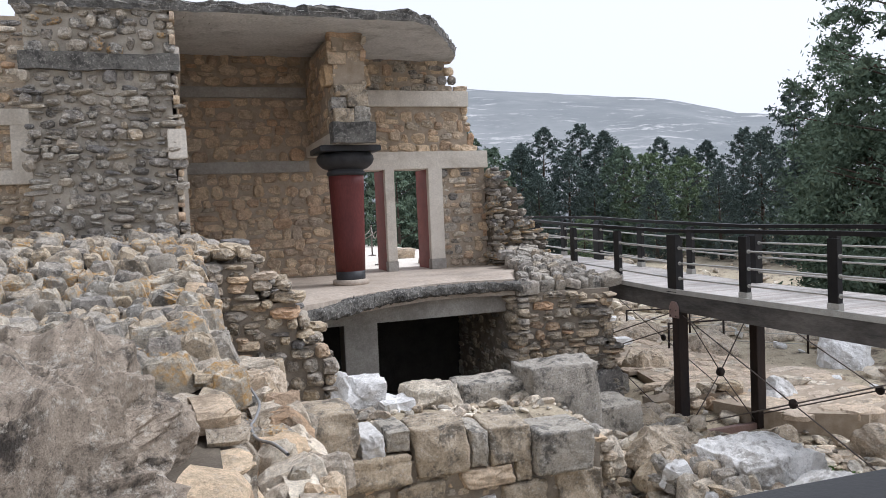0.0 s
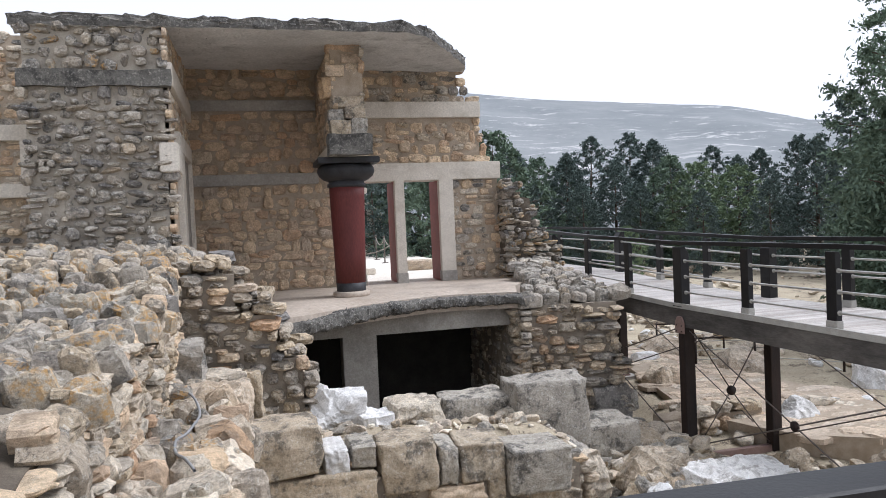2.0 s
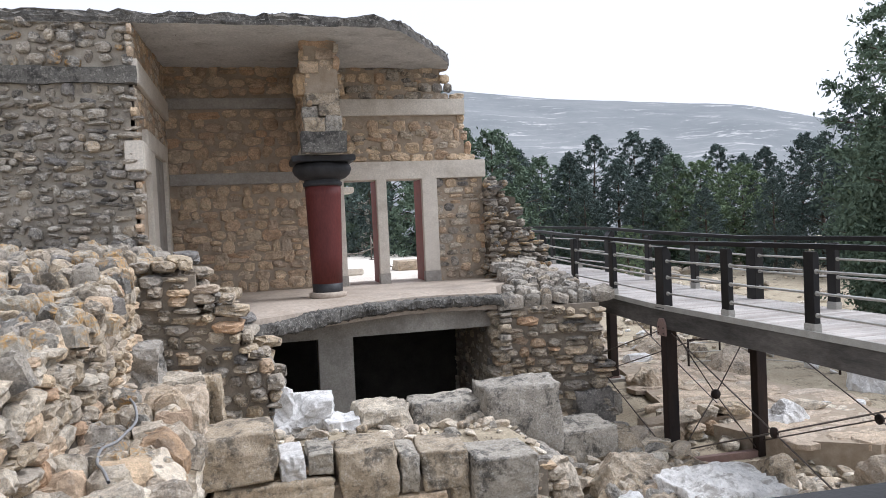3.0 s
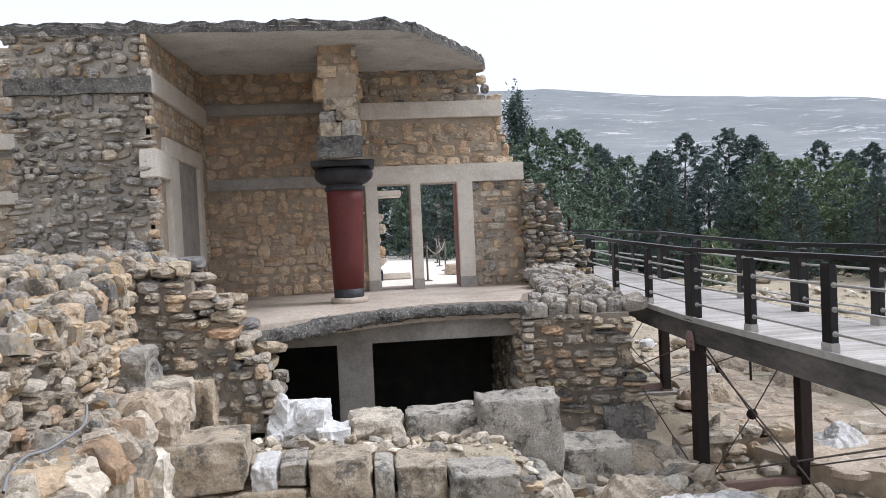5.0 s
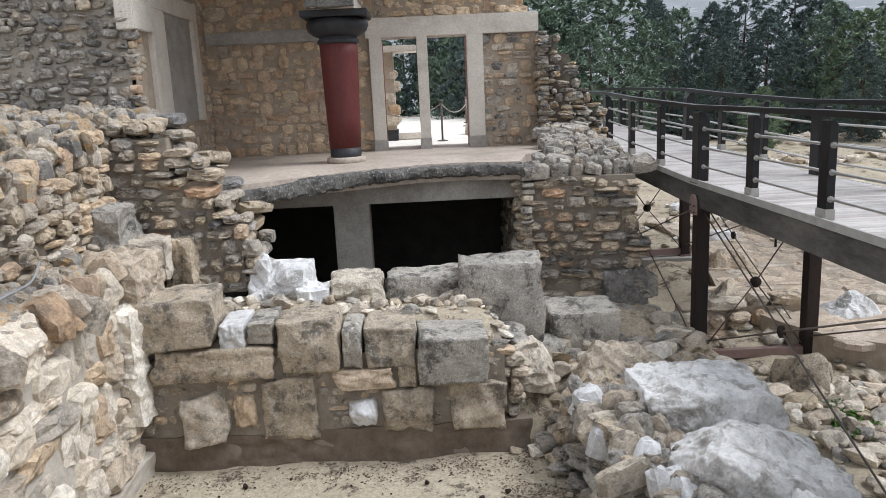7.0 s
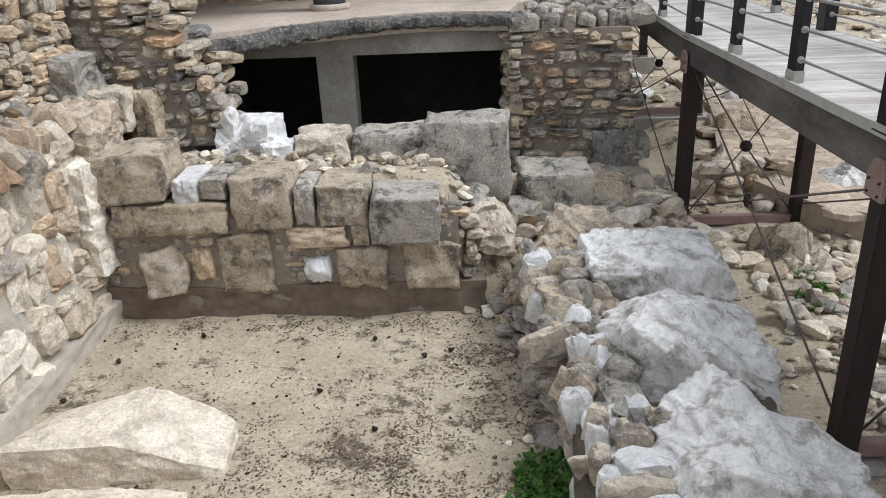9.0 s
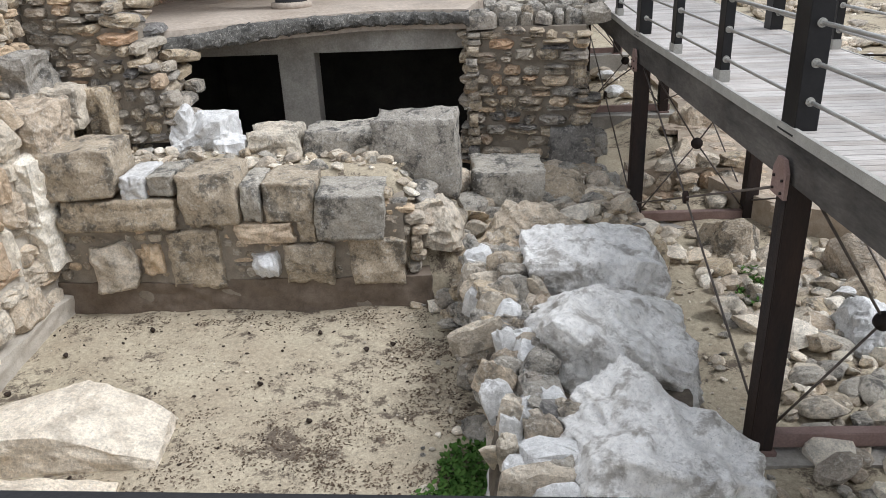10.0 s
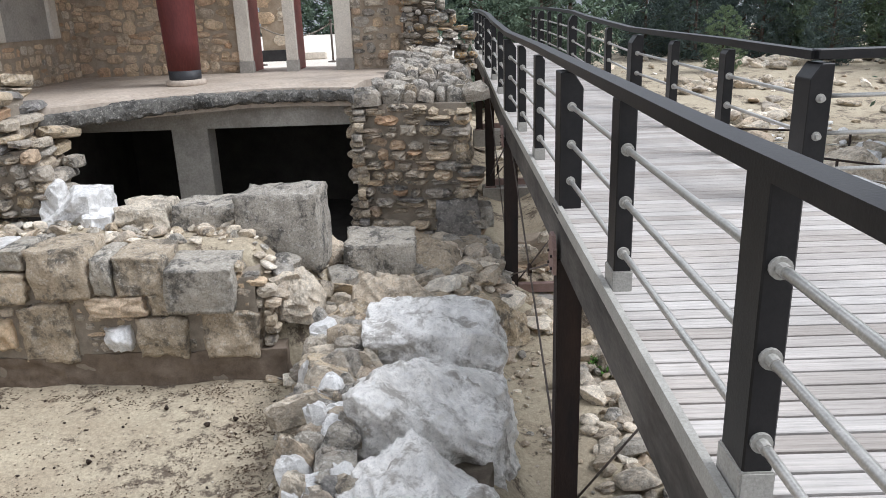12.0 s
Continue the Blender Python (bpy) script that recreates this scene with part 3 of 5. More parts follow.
masonry(back, (0, 16.6, 0), (1, 0, 0), (0, 0, 1), [(0.1, 0.2), (3.44, 0.2), (3.44, 2.5), (0.1, 2.5)], [TAN], 5, (0.14, 0.3), (0.18, 0.42), 0.07, 0.14, 160, tilt=9, rough=0.02, mess=0.35, gap=0.05)
masonry(back, (0, 16.6, 0), (1, 0, 0), (0, 0, 1), [(0.1, 2.75), (2.75, 2.75), (2.75, 4.98), (0.1, 4.98)], [TAN], 6, (0.15, 0.3), (0.2, 0.5), 0.06, 0.12, 80, tilt=7, rough=0.015, mess=0.3, gap=0.05, holes=[(0, 3, 4.05, 4.35)])
masonry(back, (0, 16.6, 0), (1, 0, 0), (0, 0, 1), [(3.4, 2.9), (6.72, 2.9), (6.5, 3.92), (3.4, 3.92)], [TAN, TAN, BLOCK], 7, (0.12, 0.3), (0.18, 0.42), 0.065, 0.14, 80, tilt=10, rough=0.02, mess=0.38, gap=0.05)
masonry(back, (0, 16.6, 0), (1, 0, 0), (0, 0, 1), [(3.4, 4.28), (6.42, 4.28), (6.15, 5.03), (3.4, 5.03)], [GREY, TAN], 8, (0.12, 0.26), (0.18, 0.4), 0.055, 0.12, 60, tilt=7, mess=0.25, gap=0.08)
masonry(back, (0, 16.6, 0), (1, 0, 0), (0, 0, 1), [(5.8, 0.2), (6.95, 0.2), (6.95, 2.5), (5.8, 2.5)], [TAN, PALE, GREY], 9, (0.12, 0.24), (0.16, 0.4), 0.055, 0.12, 70, tilt=6, mess=0.25, gap=0.07)
for nm, a in (("band", (0.1, 2.75, 16.52, 16.7, 2.5, 2.74)), ("band", (0.1, 2.75, 16.52, 16.7, 4.1, 4.32))):
    part(nm, box(nm, *a, GREYCON, 0.01), back, "brown-grey plaster band")
part("lintel", box("lintel", 3.37, 6.95, 16.48, 17.1, 2.5, 2.9, CONCRETE, 0.012), back, "long pale concrete lintel")
part("band", box("band", 3.4, 6.52, 16.48, 17.1, 3.92, 4.28, CONCRETE, 0.012), back, "pale concrete tie band")
for x0, x1 in ((3.44, 3.7), (4.42, 4.64), (5.45, 5.79)):
    post = part("door_post", box("door_post", x0, x1, 16.46, 16.62, 0.42, 2.5, CONCRETE, 0.008), back, "pale concrete door post")
    part("foot", box("foot", x0 - 0.01, x1 + 0.01, 16.44, 16.66, 0.18, 0.42, GREYCON, 0.008), post, "grey cement foot")
    part("lining", box("lining", x0 + 0.02, x1 - 0.02, 16.62, 17.5, 0.19, 2.5, BROWNP, 0.004), post, "dark red-brown painted lining")

# ragged broken end of the back wall
ragged = structure("wall_north_end", box("ragged_wall", 6.9, 7.5, 16.15, 17.0, -0.2, 2.0, CREVICE, worn=0.06), "ragged grey rubble end of the broken wall")
masonry(ragged, (0, 16.1, 0), (1, 0, 0), (0, 0, 1), [(6.86, 0.1), (6.86, 2.5), (7.25, 2.35), (7.5, 1.85), (7.8, 1.7), (7.95, 1.25), (8.2, 1.0), (8.3, 0.55), (8.35, 0.1)], [GREY, GREY, TOP], 11, (0.09, 0.2), (0.14, 0.4), 0.12, 0.45, 140, rough=0.08, tilt=8, mess=0.3)
masonry(ragged, (6.92, 0, 0), (0, -1, 0), (0, 0, 1), [(-16.6, 0.2), (-16.1, 0.2), (-16.1, 2.4), (-16.6, 2.4)], [GREY], 12, (0.09, 0.2), (0.14, 0.3), 0.05, 0.2, 30)

# ---- roof ----
def roof():
    outline = [(-2.15, 12.42), (0.2, 12.4), (2.0, 12.4), (4.0, 12.45), (4.35, 12.7), (4.75, 13.35), (5.2, 14.2), (5.6, 15.0), (5.95, 15.7), (6.15, 16.3), (6.15, 17.1), (-2.15, 17.1)]
    bm = bmesh.new()
    low = [bm.verts.new((x, y, 4.77 + 0.05 * (y - 12.4))) for x, y in outline]
    f = bm.faces.new(low)
    ext = bmesh.ops.extrude_face_region(bm, geom=[f])
    for v in ext["geom"]:
        if isinstance(v, bmesh.types.BMVert):
            v.co.z += 0.17
    bmesh.ops.triangulate(bm, faces=bm.faces[:])
    for _ in range(6):
        bmesh.ops.subdivide_edges(bm, edges=[e for e in bm.edges if e.calc_length() > 0.15], cuts=1)
        bmesh.ops.triangulate(bm, faces=bm.faces[:])
    for v in bm.verts:
        k = 0.04 if v.co.z > 4.86 + 0.05 * (v.co.y - 12.4) else 0.018
        v.co += noise.noise_vector(v.co * 2.5) * k + noise.noise_vector(v.co * 8) * k + noise.noise_vector(v.co * 19) * k * 0.9
    me = from_bm("roof", bm, SLAB)
    me.materials.append(CONGLOM)
    for p in me.polygons:
        if p.normal.z > -0.55:
            p.material_index = 1
    return me


roof_ob = structure("roof", roof(), "broken-edged grey concrete roof slab over the portico", "roof")

# ---- pier and wall over the column ----
pier = structure("wall_over_column", box("pier_core", 2.78, 3.36, 13.62, 16.55, 3.0, 4.82, MORTAR), "short rubble wall carried by the column under the roof")
masonry(pier, (3.36, 0, 0), (0, 1, 0), (0, 0, 1), [(13.6, 3.12), (16.5, 3.12), (16.5, 4.8), (13.6, 4.8)], [TAN, PALE], 14, (0.14, 0.26), (0.2, 0.4), 0.03, 0.1, 90, holes=[(13, 16.6, 3.92, 4.28)])
masonry(pier, (2.78, 0, 0), (0, -1, 0), (0, 0, 1), [(-16.5, 3.12), (-13.6, 3.12), (-13.6, 4.8), (-16.5, 4.8)], [TAN], 15, (0.14, 0.26), (0.2, 0.4), 0.03, 0.1, 60)
part("beam", box("beam", 2.7, 3.4, 13.3, 16.55, 2.8, 3.04, CONCRETE, 0.015), pier, "pale concrete beam under the wall")
part("band", box("band", 3.3, 3.42, 13.66, 16.55, 3.94, 4.26, CONCRETE, 0.012), pier, "pale concrete band")
part("end_block", box("end_block", 2.64, 3.42, 13.2, 13.5, 2.806, 3.16, CONGLOM, worn=0.03, seed=5), pier, "dark pebbly concrete beam end")
for k, (x0, x1, z0, z1, mt) in enumerate([(2.72, 3.08, 3.16, 3.42, BLOCK), (3.07, 3.38, 3.16, 3.46, DARKBLOCK), (2.7, 2.98, 3.42, 3.64, DARKBLOCK), (2.98, 3.37, 3.46, 3.7, BLOCK), (2.76, 3.36, 3.66, 3.88, BLOCK),
                                          (2.6, 3.44, 3.87, 4.25, OCHRE), (2.7, 3.04, 4.25, 4.46, TAN), (3.04, 3.36, 4.25, 4.5, PALE), (2.7, 2.98, 4.46, 4.68, TAN), (2.98, 3.34, 4.5, 4.66, TAN), (2.72, 3.34, 4.66, 4.86, TAN)]):
    y0 = 13.28 + 0.3 * smooth_step(3.1, 4.2, (z0 + z1) / 2) + 0.04 * (k % 3)
    block_at("stone", x0, x1, y0, 13.85, z0, z1, mt, 40 + k % 6, 0.88, 0.06, parent=pier)

# ---- column ----
column = tagged(new("column"), "downward-tapering red painted column with black capital on the terrace", "column")
column.location = (3.05, 14.2, 0.18)
part("base", lathe("base", [(0.33, 0.0), (0.35, 0.02), (0.35, 0.09), (0.32, 0.11)], TERRACE), column, "pale round stone base")
part("shaft_foot", lathe("shaft_foot", [(0.275, 0.1), (0.277, 0.12), (0.283, 0.27)], BLACKP), column, "blackened foot of the shaft")
part("shaft", lathe("shaft", [(0.283, 0.27), (0.298, 0.8), (0.316, 1.4), (0.33, 1.9), (0.336, 2.1)], RED), column, "dark red painted shaft")
part("collar", lathe("collar", [(0.34, 2.08), (0.365, 2.1), (0.365, 2.15), (0.335, 2.17), (0.34, 2.2), (0.355, 2.22)], BLACKP), column)
part("cushion", lathe("cushion", [(0.355, 2.2), (0.43, 2.23), (0.51, 2.3), (0.545, 2.38), (0.535, 2.45), (0.48, 2.5), (0.45, 2.51)], BLACKP), column, "black rounded cushion capital")
part("abacus", box("abacus", -0.57, 0.57, -0.57, 0.57, 2.51, 2.618, BLACKP, 0.015), column, "black square abacus")

# ---- terrace slab, basement ----
def terrace_slab():
    bm = bmesh.new()
    pts = [(0.1, 11.25), (1.0, 11.4), (1.7, 11.72), (2.1, 12.0), (2.8, 12.62), (3.5, 13.15), (4.3, 13.5), (5.2, 13.62), (6.1, 13.35), (6.3, 14.0), (7.2, 15.4), (8.2, 16.0), (8.2, 17.7), (0.1, 17.7)]
    ex, ey = [q[0] for q in pts[:9]], [q[1] for q in pts[:9]]
    f = bm.faces.new([bm.verts.new((x, y, -0.12)) for x, y in pts])
    ext = bmesh.ops.extrude_face_region(bm, geom=[f])
    for v in ext["geom"]:
        if isinstance(v, bmesh.types.BMVert):
            v.co.z = 0.19
    bmesh.ops.triangulate(bm, faces=bm.faces[:])
    for _ in range(5):
        bmesh.ops.subdivide_edges(bm, edges=[e for e in bm.edges if e.calc_length() > 0.3], cuts=1)
        bmesh.ops.triangulate(bm, faces=bm.faces[:])
    for v in bm.verts:
        edge = 1 - smooth_step(0.0, 0.6, v.co.y - float(np.interp(v.co.x, ex, ey)))
        v.co.z += noise.noise(v.co * 0.8) * 0.012 - 0.06 * edge
    return from_bm("terrace", bm, TERRACE)


def slab_lip():
    """The broken front edge: pebbly concrete, uneven, thinner to its west end."""
    rng = random.Random(5)
    path = [(0.9, 11.3), (1.3, 11.46), (1.7, 11.66), (2.1, 11.92), (2.8, 12.54), (3.5, 13.07), (4.3, 13.42), (5.2, 13.55), (5.7, 13.42), (6.15, 13.2)]
    px, py = [p[0] for p in path], [p[1] for p in path]
    vs, fs = [], []
    n, ring = 170, 14
    for i in range(n):
        x = 0.9 + 5.25 * i / (n - 1)
        y = float(np.interp(x, px, py))
        hgt = 0.13 + 0.04 * noise.noise(Vector((x * 1.3, 0, 0))) - 0.03 * smooth_step(3.6, 4.2, x)
        for k in range(ring):
            a = 2 * math.pi * k / ring
            c, s = math.cos(a), math.sin(a)
            q = Vector((x, y + 0.1 - 0.2 * math.copysign(abs(c) ** 0.6, c), 0.0 + hgt * math.copysign(abs(s) ** 0.6, s)))
            q += noise.noise_vector(q * 6) * 0.035 + noise.noise_vector(q * 17) * 0.025
            q.z -= 0.1 * (1 - smooth_step(1.0, 3.6, x))
            vs.append(q)
    for i in range(n - 1):
        for k in range(ring):
            j = (k + 1) % ring
            fs.append((i * ring + k, i * ring + j, (i + 1) * ring + j, (i + 1) * ring + k))
    fs += [tuple(range(ring)), tuple((n - 1) * ring + k for k in range(ring))]
    return mesh("broken_edge", vs, fs, CONGLOM, False)


terrace = structure("floor_terrace", terrace_slab(), "worn concrete terrace floor with a broken edge", "floor")
part("broken_edge", slab_lip(), terrace, "rough pebbly broken edge of the slab")
part("beam", box("beam", 0.6, 6.1, 13.78, 14.2, -0.55, -0.11, GREYCON, 0.012), terrace, "grey concrete beam under the terrace")
bpost = tagged(new("pillar", box("pillar", 2.79, 3.43, 13.83, 14.3, -2.6, -0.54, GREYCON, 0.012)), "square grey concrete pillar in the dark basement opening", "pillar")
# basement room: its shade is painted into the wall and floor colour
structure("wall_basement", from_bm("basement", box_bm([(0.2, 0.9, 11.0, 17.0, -3.2, -0.15), (0.9, 6.1, 16.6, 17.0, -3.2, -0.15)]), ROOMSHADE), "rubble walls of the basement room, its shade in their dark colour")
structure("floor_basement", box("basement_floor", 0.9, 6.1, 13.0, 16.6, -2.75, -2.6, ROOMSHADE), "earth floor of the basement room, its shade in the dark colour", "floor")

# ---- right-hand support of the terrace ----
def east_core():
    bm = bmesh.new()
    f = bm.faces.new([bm.verts.new((x, y, -3.0)) for x, y in ((6.1, 13.42), (8.02, 13.06), (8.02, 16.9), (6.1, 16.9))])
    for v in bmesh.ops.extrude_face_region(bm, geom=[f])["geom"]:
        if isinstance(v, bmesh.types.BMVert):
            v.co.z = -0.16
    return from_bm("east_core", bm, EARTHMORTAR)


east = structure("wall_east", east_core(), "coursed grey-tan stone wall carrying the terrace corner")
masonry(east, (6.04, 13.38, 0), (1, -0.19, 0), (0, 0, 1), [(0.0, -2.5), (2.12, -2.5), (2.06, -0.15), (0.0, -0.15)], [BLOCK, GREY, BLOCK, TAN, GREY], 21, (0.1, 0.24), (0.2, 0.55), 0.1, 0.5, 150, tilt=2.0, rough=0.03, mess=0.16, gap=0.05)
masonry(east, (8.04, 0, 0), (0, 1, 0), (0, 0, 1), [(13.05, -2.5), (16.9, -2.5), (16.9, -0.1), (13.05, -0.15)], [GREY, BLOCK], 22, (0.12, 0.24), (0.2, 0.5), 0.07, 0.2, 120, tilt=3)
masonry(east, (6.12, 0, 0), (0, -1, 0), (0, 0, 1), [(-16.6, -2.6), (-13.25, -2.6), (-13.25, -0.12), (-16.6, -0.12)], [GREY, BLOCK], 23, (0.12, 0.24), (0.2, 0.45), 0.06, 0.2, 60, tilt=3)
masonry(east, (0, 13.1, -0.02), (1, 0, 0), (0, 1, 0.22), [(6.05, 0.1), (8.2, 0.1), (8.15, 1.2), (7.7, 3.0), (6.9, 3.0), (6.5, 0.9), (6.05, 0.55)], [GREY, DARKBLOCK, GREY, DARKBLOCK], 24, (0.14, 0.3), (0.18, 0.42), 0.1, 0.24, 80, tilt=9, rough=0.05, mess=0.35)
for k, a in enumerate([(7.45, 8.2, 12.95, 13.6, -2.75, -1.75), (8.0, 8.45, 13.1, 13.6, -2.35, -1.95), (7.0, 8.3, 12.6, 13.3, -3.0, -2.45), (6.2, 7.5, 12.9, 13.4, -2.9, -2.4)]):
    block_at("stone", *a, (GREY, DARKBLOCK, GREY, BLOCK)[k], 20 + k, 0.8, 0.07, parent=east)

# ---- courtyard beyond the openings ----
structure("floor_court", box("court", -6.0, 8.2, 17.05, 41.0, -3.2, 0.16, COURT), "pale sunlit court paving behind the wall", "floor")
structure("trim_kerb", box("kerb", 2.0, 4.6, 20.6, 21.0, 0.16, 0.34, COURT, 0.03), "low pale kerb in the court", "kerb")
for a in ((5.95, 6.9, 18.2, 19.1, 0.16, 0.5), (5.7, 6.6, 21.5, 22.3, 0.16, 0.45)):
    tagged(block_at("stone_block", *a, PALE, 24, 0.9, 0.03), "low pale stone block on the court paving", "stone block", "court blocks")
cp = structure("wall_court_pier", box("court_pier", 3.02, 3.78, 20.45, 21.1, 0.16, 2.42, MORTAR), "ochre stone pier with a pale cornice in the court")
masonry(cp, (0, 20.45, 0), (1, 0, 0), (0, 0, 1), [(3.0, 0.5), (3.82, 0.5), (3.82, 2.4), (3.0, 2.4)], [OCHRE, TAN, PALE], 25, (0.24, 0.4), (0.3, 0.6), 0.04, 0.14, 20, tilt=2)
part("cornice", box("cornice", 2.8, 4.4, 20.3, 21.25, 2.42, 2.58, CONCRETE, 0.02), cp, "pale stone cornice slab")
part("foot", box("foot", 2.98, 3.82, 20.41, 21.14, 0.16, 0.44, BLACKP, 0.01), cp, "black painted foot")
pil = tagged(new("standing_pillar", box("standing_pillar", 6.9, 7.9, 38.0, 38.8, 0.16, 2.9, CONCRETE, 0.03)), "free-standing pale stone pillar in the court", "pillar")


def barrier_post(x, y):
    ob = tagged(new("barrier_post"), "slim dark rope barrier post on the court paving", "barrier post", "court rope barrier")
    ob.location = (x, y, 0.16)
    part("pole", tube("pole", (0, 0, 0), (0, 0, 0.95), 0.025, CABLE), ob)
    part("foot", lathe("foot", [(0.13, 0), (0.13, 0.02), (0.04, 0.04)], CABLE, 16), ob)
    part("knob", lathe("knob", [(0.03, 0.94), (0.045, 0.97), (0.03, 1.0)], CABLE, 12), ob)
    return ob


def hung(name, a, b, sag, r, mat, label, category):
    bm = bmesh.new()
    pts = [Vector(a).lerp(Vector(b), i / 10) - Vector((0, 0, sag * 4 * (i / 10) * (1 - i / 10))) for i in range(11)]
    for p, q in zip(pts, pts[1:]):
        tube_bm(bm, p, q, r, 6)
    return tagged(new(name, from_bm(name, bm, mat, True)), label, category)


posts = [(3.3, 19.0), (4.95, 19.4), (5.9, 24.0), (6.0, 27.0), (6.2, 30.0)]
for p in posts:
    barrier_post(*p)
for (a, b), (c, d) in zip(posts, posts[1:]):
    hung("barrier_rope", (a, b, 1.08), (c, d, 1.08), 0.28, 0.016, ROPE, "dark rope sagging between barrier posts", "rope")

# far wall to the west, with a pale window frame
west = structure("wall_far_west", box("far_west", -7.0, -2.05, 14.65, 15.2, -1.0, 5.15, MORTAR), "tan rubble wall with a pale framed blind window")
masonry(west, (0, 14.65, 0), (1, 0, 0), (0, 0, 1), [(-3.9, 0.8), (-2.05, 0.8), (-2.05, 5.15), (-3.9, 5.15)], [TAN, PALE, GREY], 31, (0.1, 0.22), (0.16, 0.4), 0.05, 0.14, 160)
for a in ((-3.9, -2.28, 14.5, 14.7, 3.28, 3.56), (-3.9, -2.28, 14.5, 14.7, 2.28, 2.52), (-2.62, -2.3, 14.5, 14.7, 2.52, 3.28)):
    part("frame", box("frame", *a, CONCRETE, 0.01), west, "pale concrete window frame")

# ---- long rubble wall on the west side ----
prof_y, prof_z = [1.6, 3.0, 4.6, 7.6, 9.2, 10.7, 12.45], [0.35, 0.5, 0.62, 0.6, 0.85, 1.1, 1.28]


def long_wall_core():
    bm = bmesh.new()
    rows_ = []
    for i in range(60):
        y = 1.6 + (12.45 - 1.6) * i / 59
        z = float(np.interp(y, prof_y, prof_z)) - 0.05
        rows_.append([bm.verts.new(p) for p in ((0.24, y, -3.2), (0.12, y, z - 0.08), (-0.3, y, z), (-3.2, y, z + 0.05), (-3.2, y, -3.2))])
    for a, b in zip(rows_, rows_[1:]):
        for k in range(4):
            bm.faces.new((a[k], b[k], b[k + 1], a[k + 1]))
    bm.faces.new(rows_[0])
    bm.faces.new(rows_[-1][::-1])
    return from_bm("long_wall", bm, CREVICE)


longw = structure("wall_long_west", long_wall_core(), "broad pale rubble wall with a lichen-spotted loose stone top")
masonry(longw, (0.16, 0, 0), (0, 1, 0), (0, 0, 1), [(2.0, -0.6), (10.8, -0.6), (10.8, 1.1), (9.2, 0.85), (7.6, 0.6), (4.6, 0.62), (3.0, 0.45), (2.0, 0.4)], [PALE, PALE, TAN, BLOCK], 32, (0.12, 0.3), (0.16, 0.42), 0.1, 0.24, 260, rough=0.04, mess=0.35, gap=0.05, tilt=10)
for k, (ya, yb) in enumerate(((10.7, 12.5), (9.2, 10.7), (7.6, 9.2), (4.5, 7.6))):
    za, zb = float(np.interp(ya, prof_y, prof_z)), float(np.interp(yb, prof_y, prof_z))
    L = math.hypot(yb - ya, zb - za)
    masonry(longw, (0, ya, za), (1, 0, 0), (0, yb - ya, zb - za), [(-2.9, 0.0), (0.2, 0.0), (0.2, L), (-2.9, L)], [TOP, TOP, GREY, BLOCK, TOP], 33 + k, (0.14, 0.34), (0.16, 0.42), 0.14, 0.26, 110, tilt=14, rough=0.08, mess=0.35, gap=0.06)
rock = crag("boulder", -1.95, 0.04, 1.95, 4.6, -0.3, 1.0, BOULDER, 63, 0.88, 0.32, 4, 64, crisp=0.9)
rock.matrix_basis = rock.matrix_basis @ Matrix.Rotation(radians(10), 4, "X")
tagged(rock, "huge weathered grey boulder lying on the long wall", "boulder")
tagged(crag("boulder", -0.2, 0.3, 3.85, 4.65, -0.05, 0.6, BLOCK, 62, 0.5, 0.16, 10), "rounded tan boulder beside the huge grey one", "boulder")

# lower ledge in front of the long wall
ledge = structure("wall_ledge", box("ledge", 0.1, 0.84, 2.2, 9.1, -3.2, -0.62, PALEMORTAR, worn=0.03), "lower ledge of large pale stones along the sunken room")
masonry(ledge, (0.85, 0, 0), (0, 1, 0), (0, 0, 1), [(2.2, -3.1), (9.1, -3.1), (9.1, -0.85), (7.8, -0.5), (2.2, -0.4)], [CREAM, CREAM, PALE, CREAM, PALE, TAN], 41, (0.18, 0.5), (0.24, 0.7), 0.11, 0.36, 150, tilt=8, rough=0.035, mess=0.4, gap=-0.03)
part("plaster_foot", box("plaster_foot", 0.7, 0.98, 2.2, 9.05, -3.2, -2.78, PALEMORTAR, worn=0.05, seed=4), ledge, "grey plastered foot of the wall")
masonry(ledge, (0, 2.2, -0.5), (1, 0, 0), (0, 1, 0), [(0.15, 0), (1.0, 0), (1.0, 6.0), (0.95, 6.9), (0.15, 6.9)], [TOP, BLOCK, PALE, GREY, PALE, TOP, TAN], 42, (0.16, 0.42), (0.18, 0.46), 0.16, 0.32, 110, tilt=16, rough=0.1, mess=0.4, gap=0.04)

# stepped broken wall below the terrace
step = structure("wall_step", from_bm("step_core", box_bm([(0.0, 0.95, 10.86, 11.6, -1.3, 0.9), (0.95, 1.5, 10.862, 11.6, -1.3, 0.3), (1.5, 1.85, 10.864, 11.6, -1.3, -0.35)]), EARTHMORTAR), "broken stepped rubble wall below the terrace")
step_poly = [(0.0, -1.3), (0.0, 1.15), (0.7, 1.2), (0.95, 1.0), (1.1, 0.85), (1.25, 0.7), (1.4, 0.6), (1.58, 0.35), (1.68, 0.1), (1.8, -0.1), (1.95, -0.25), (2.02, -0.6), (2.1, -1.3)]
masonry(step, (0, 10.82, 0), (1, 0, 0), (0, 0, 1), step_poly, [GREY, TAN, BLOCK, GREY, BLOCK], 51, (0.1, 0.22), (0.15, 0.38), 0.09, 0.32, 150, rough=0.04, tilt=5, mess=0.3, gap=0.09)
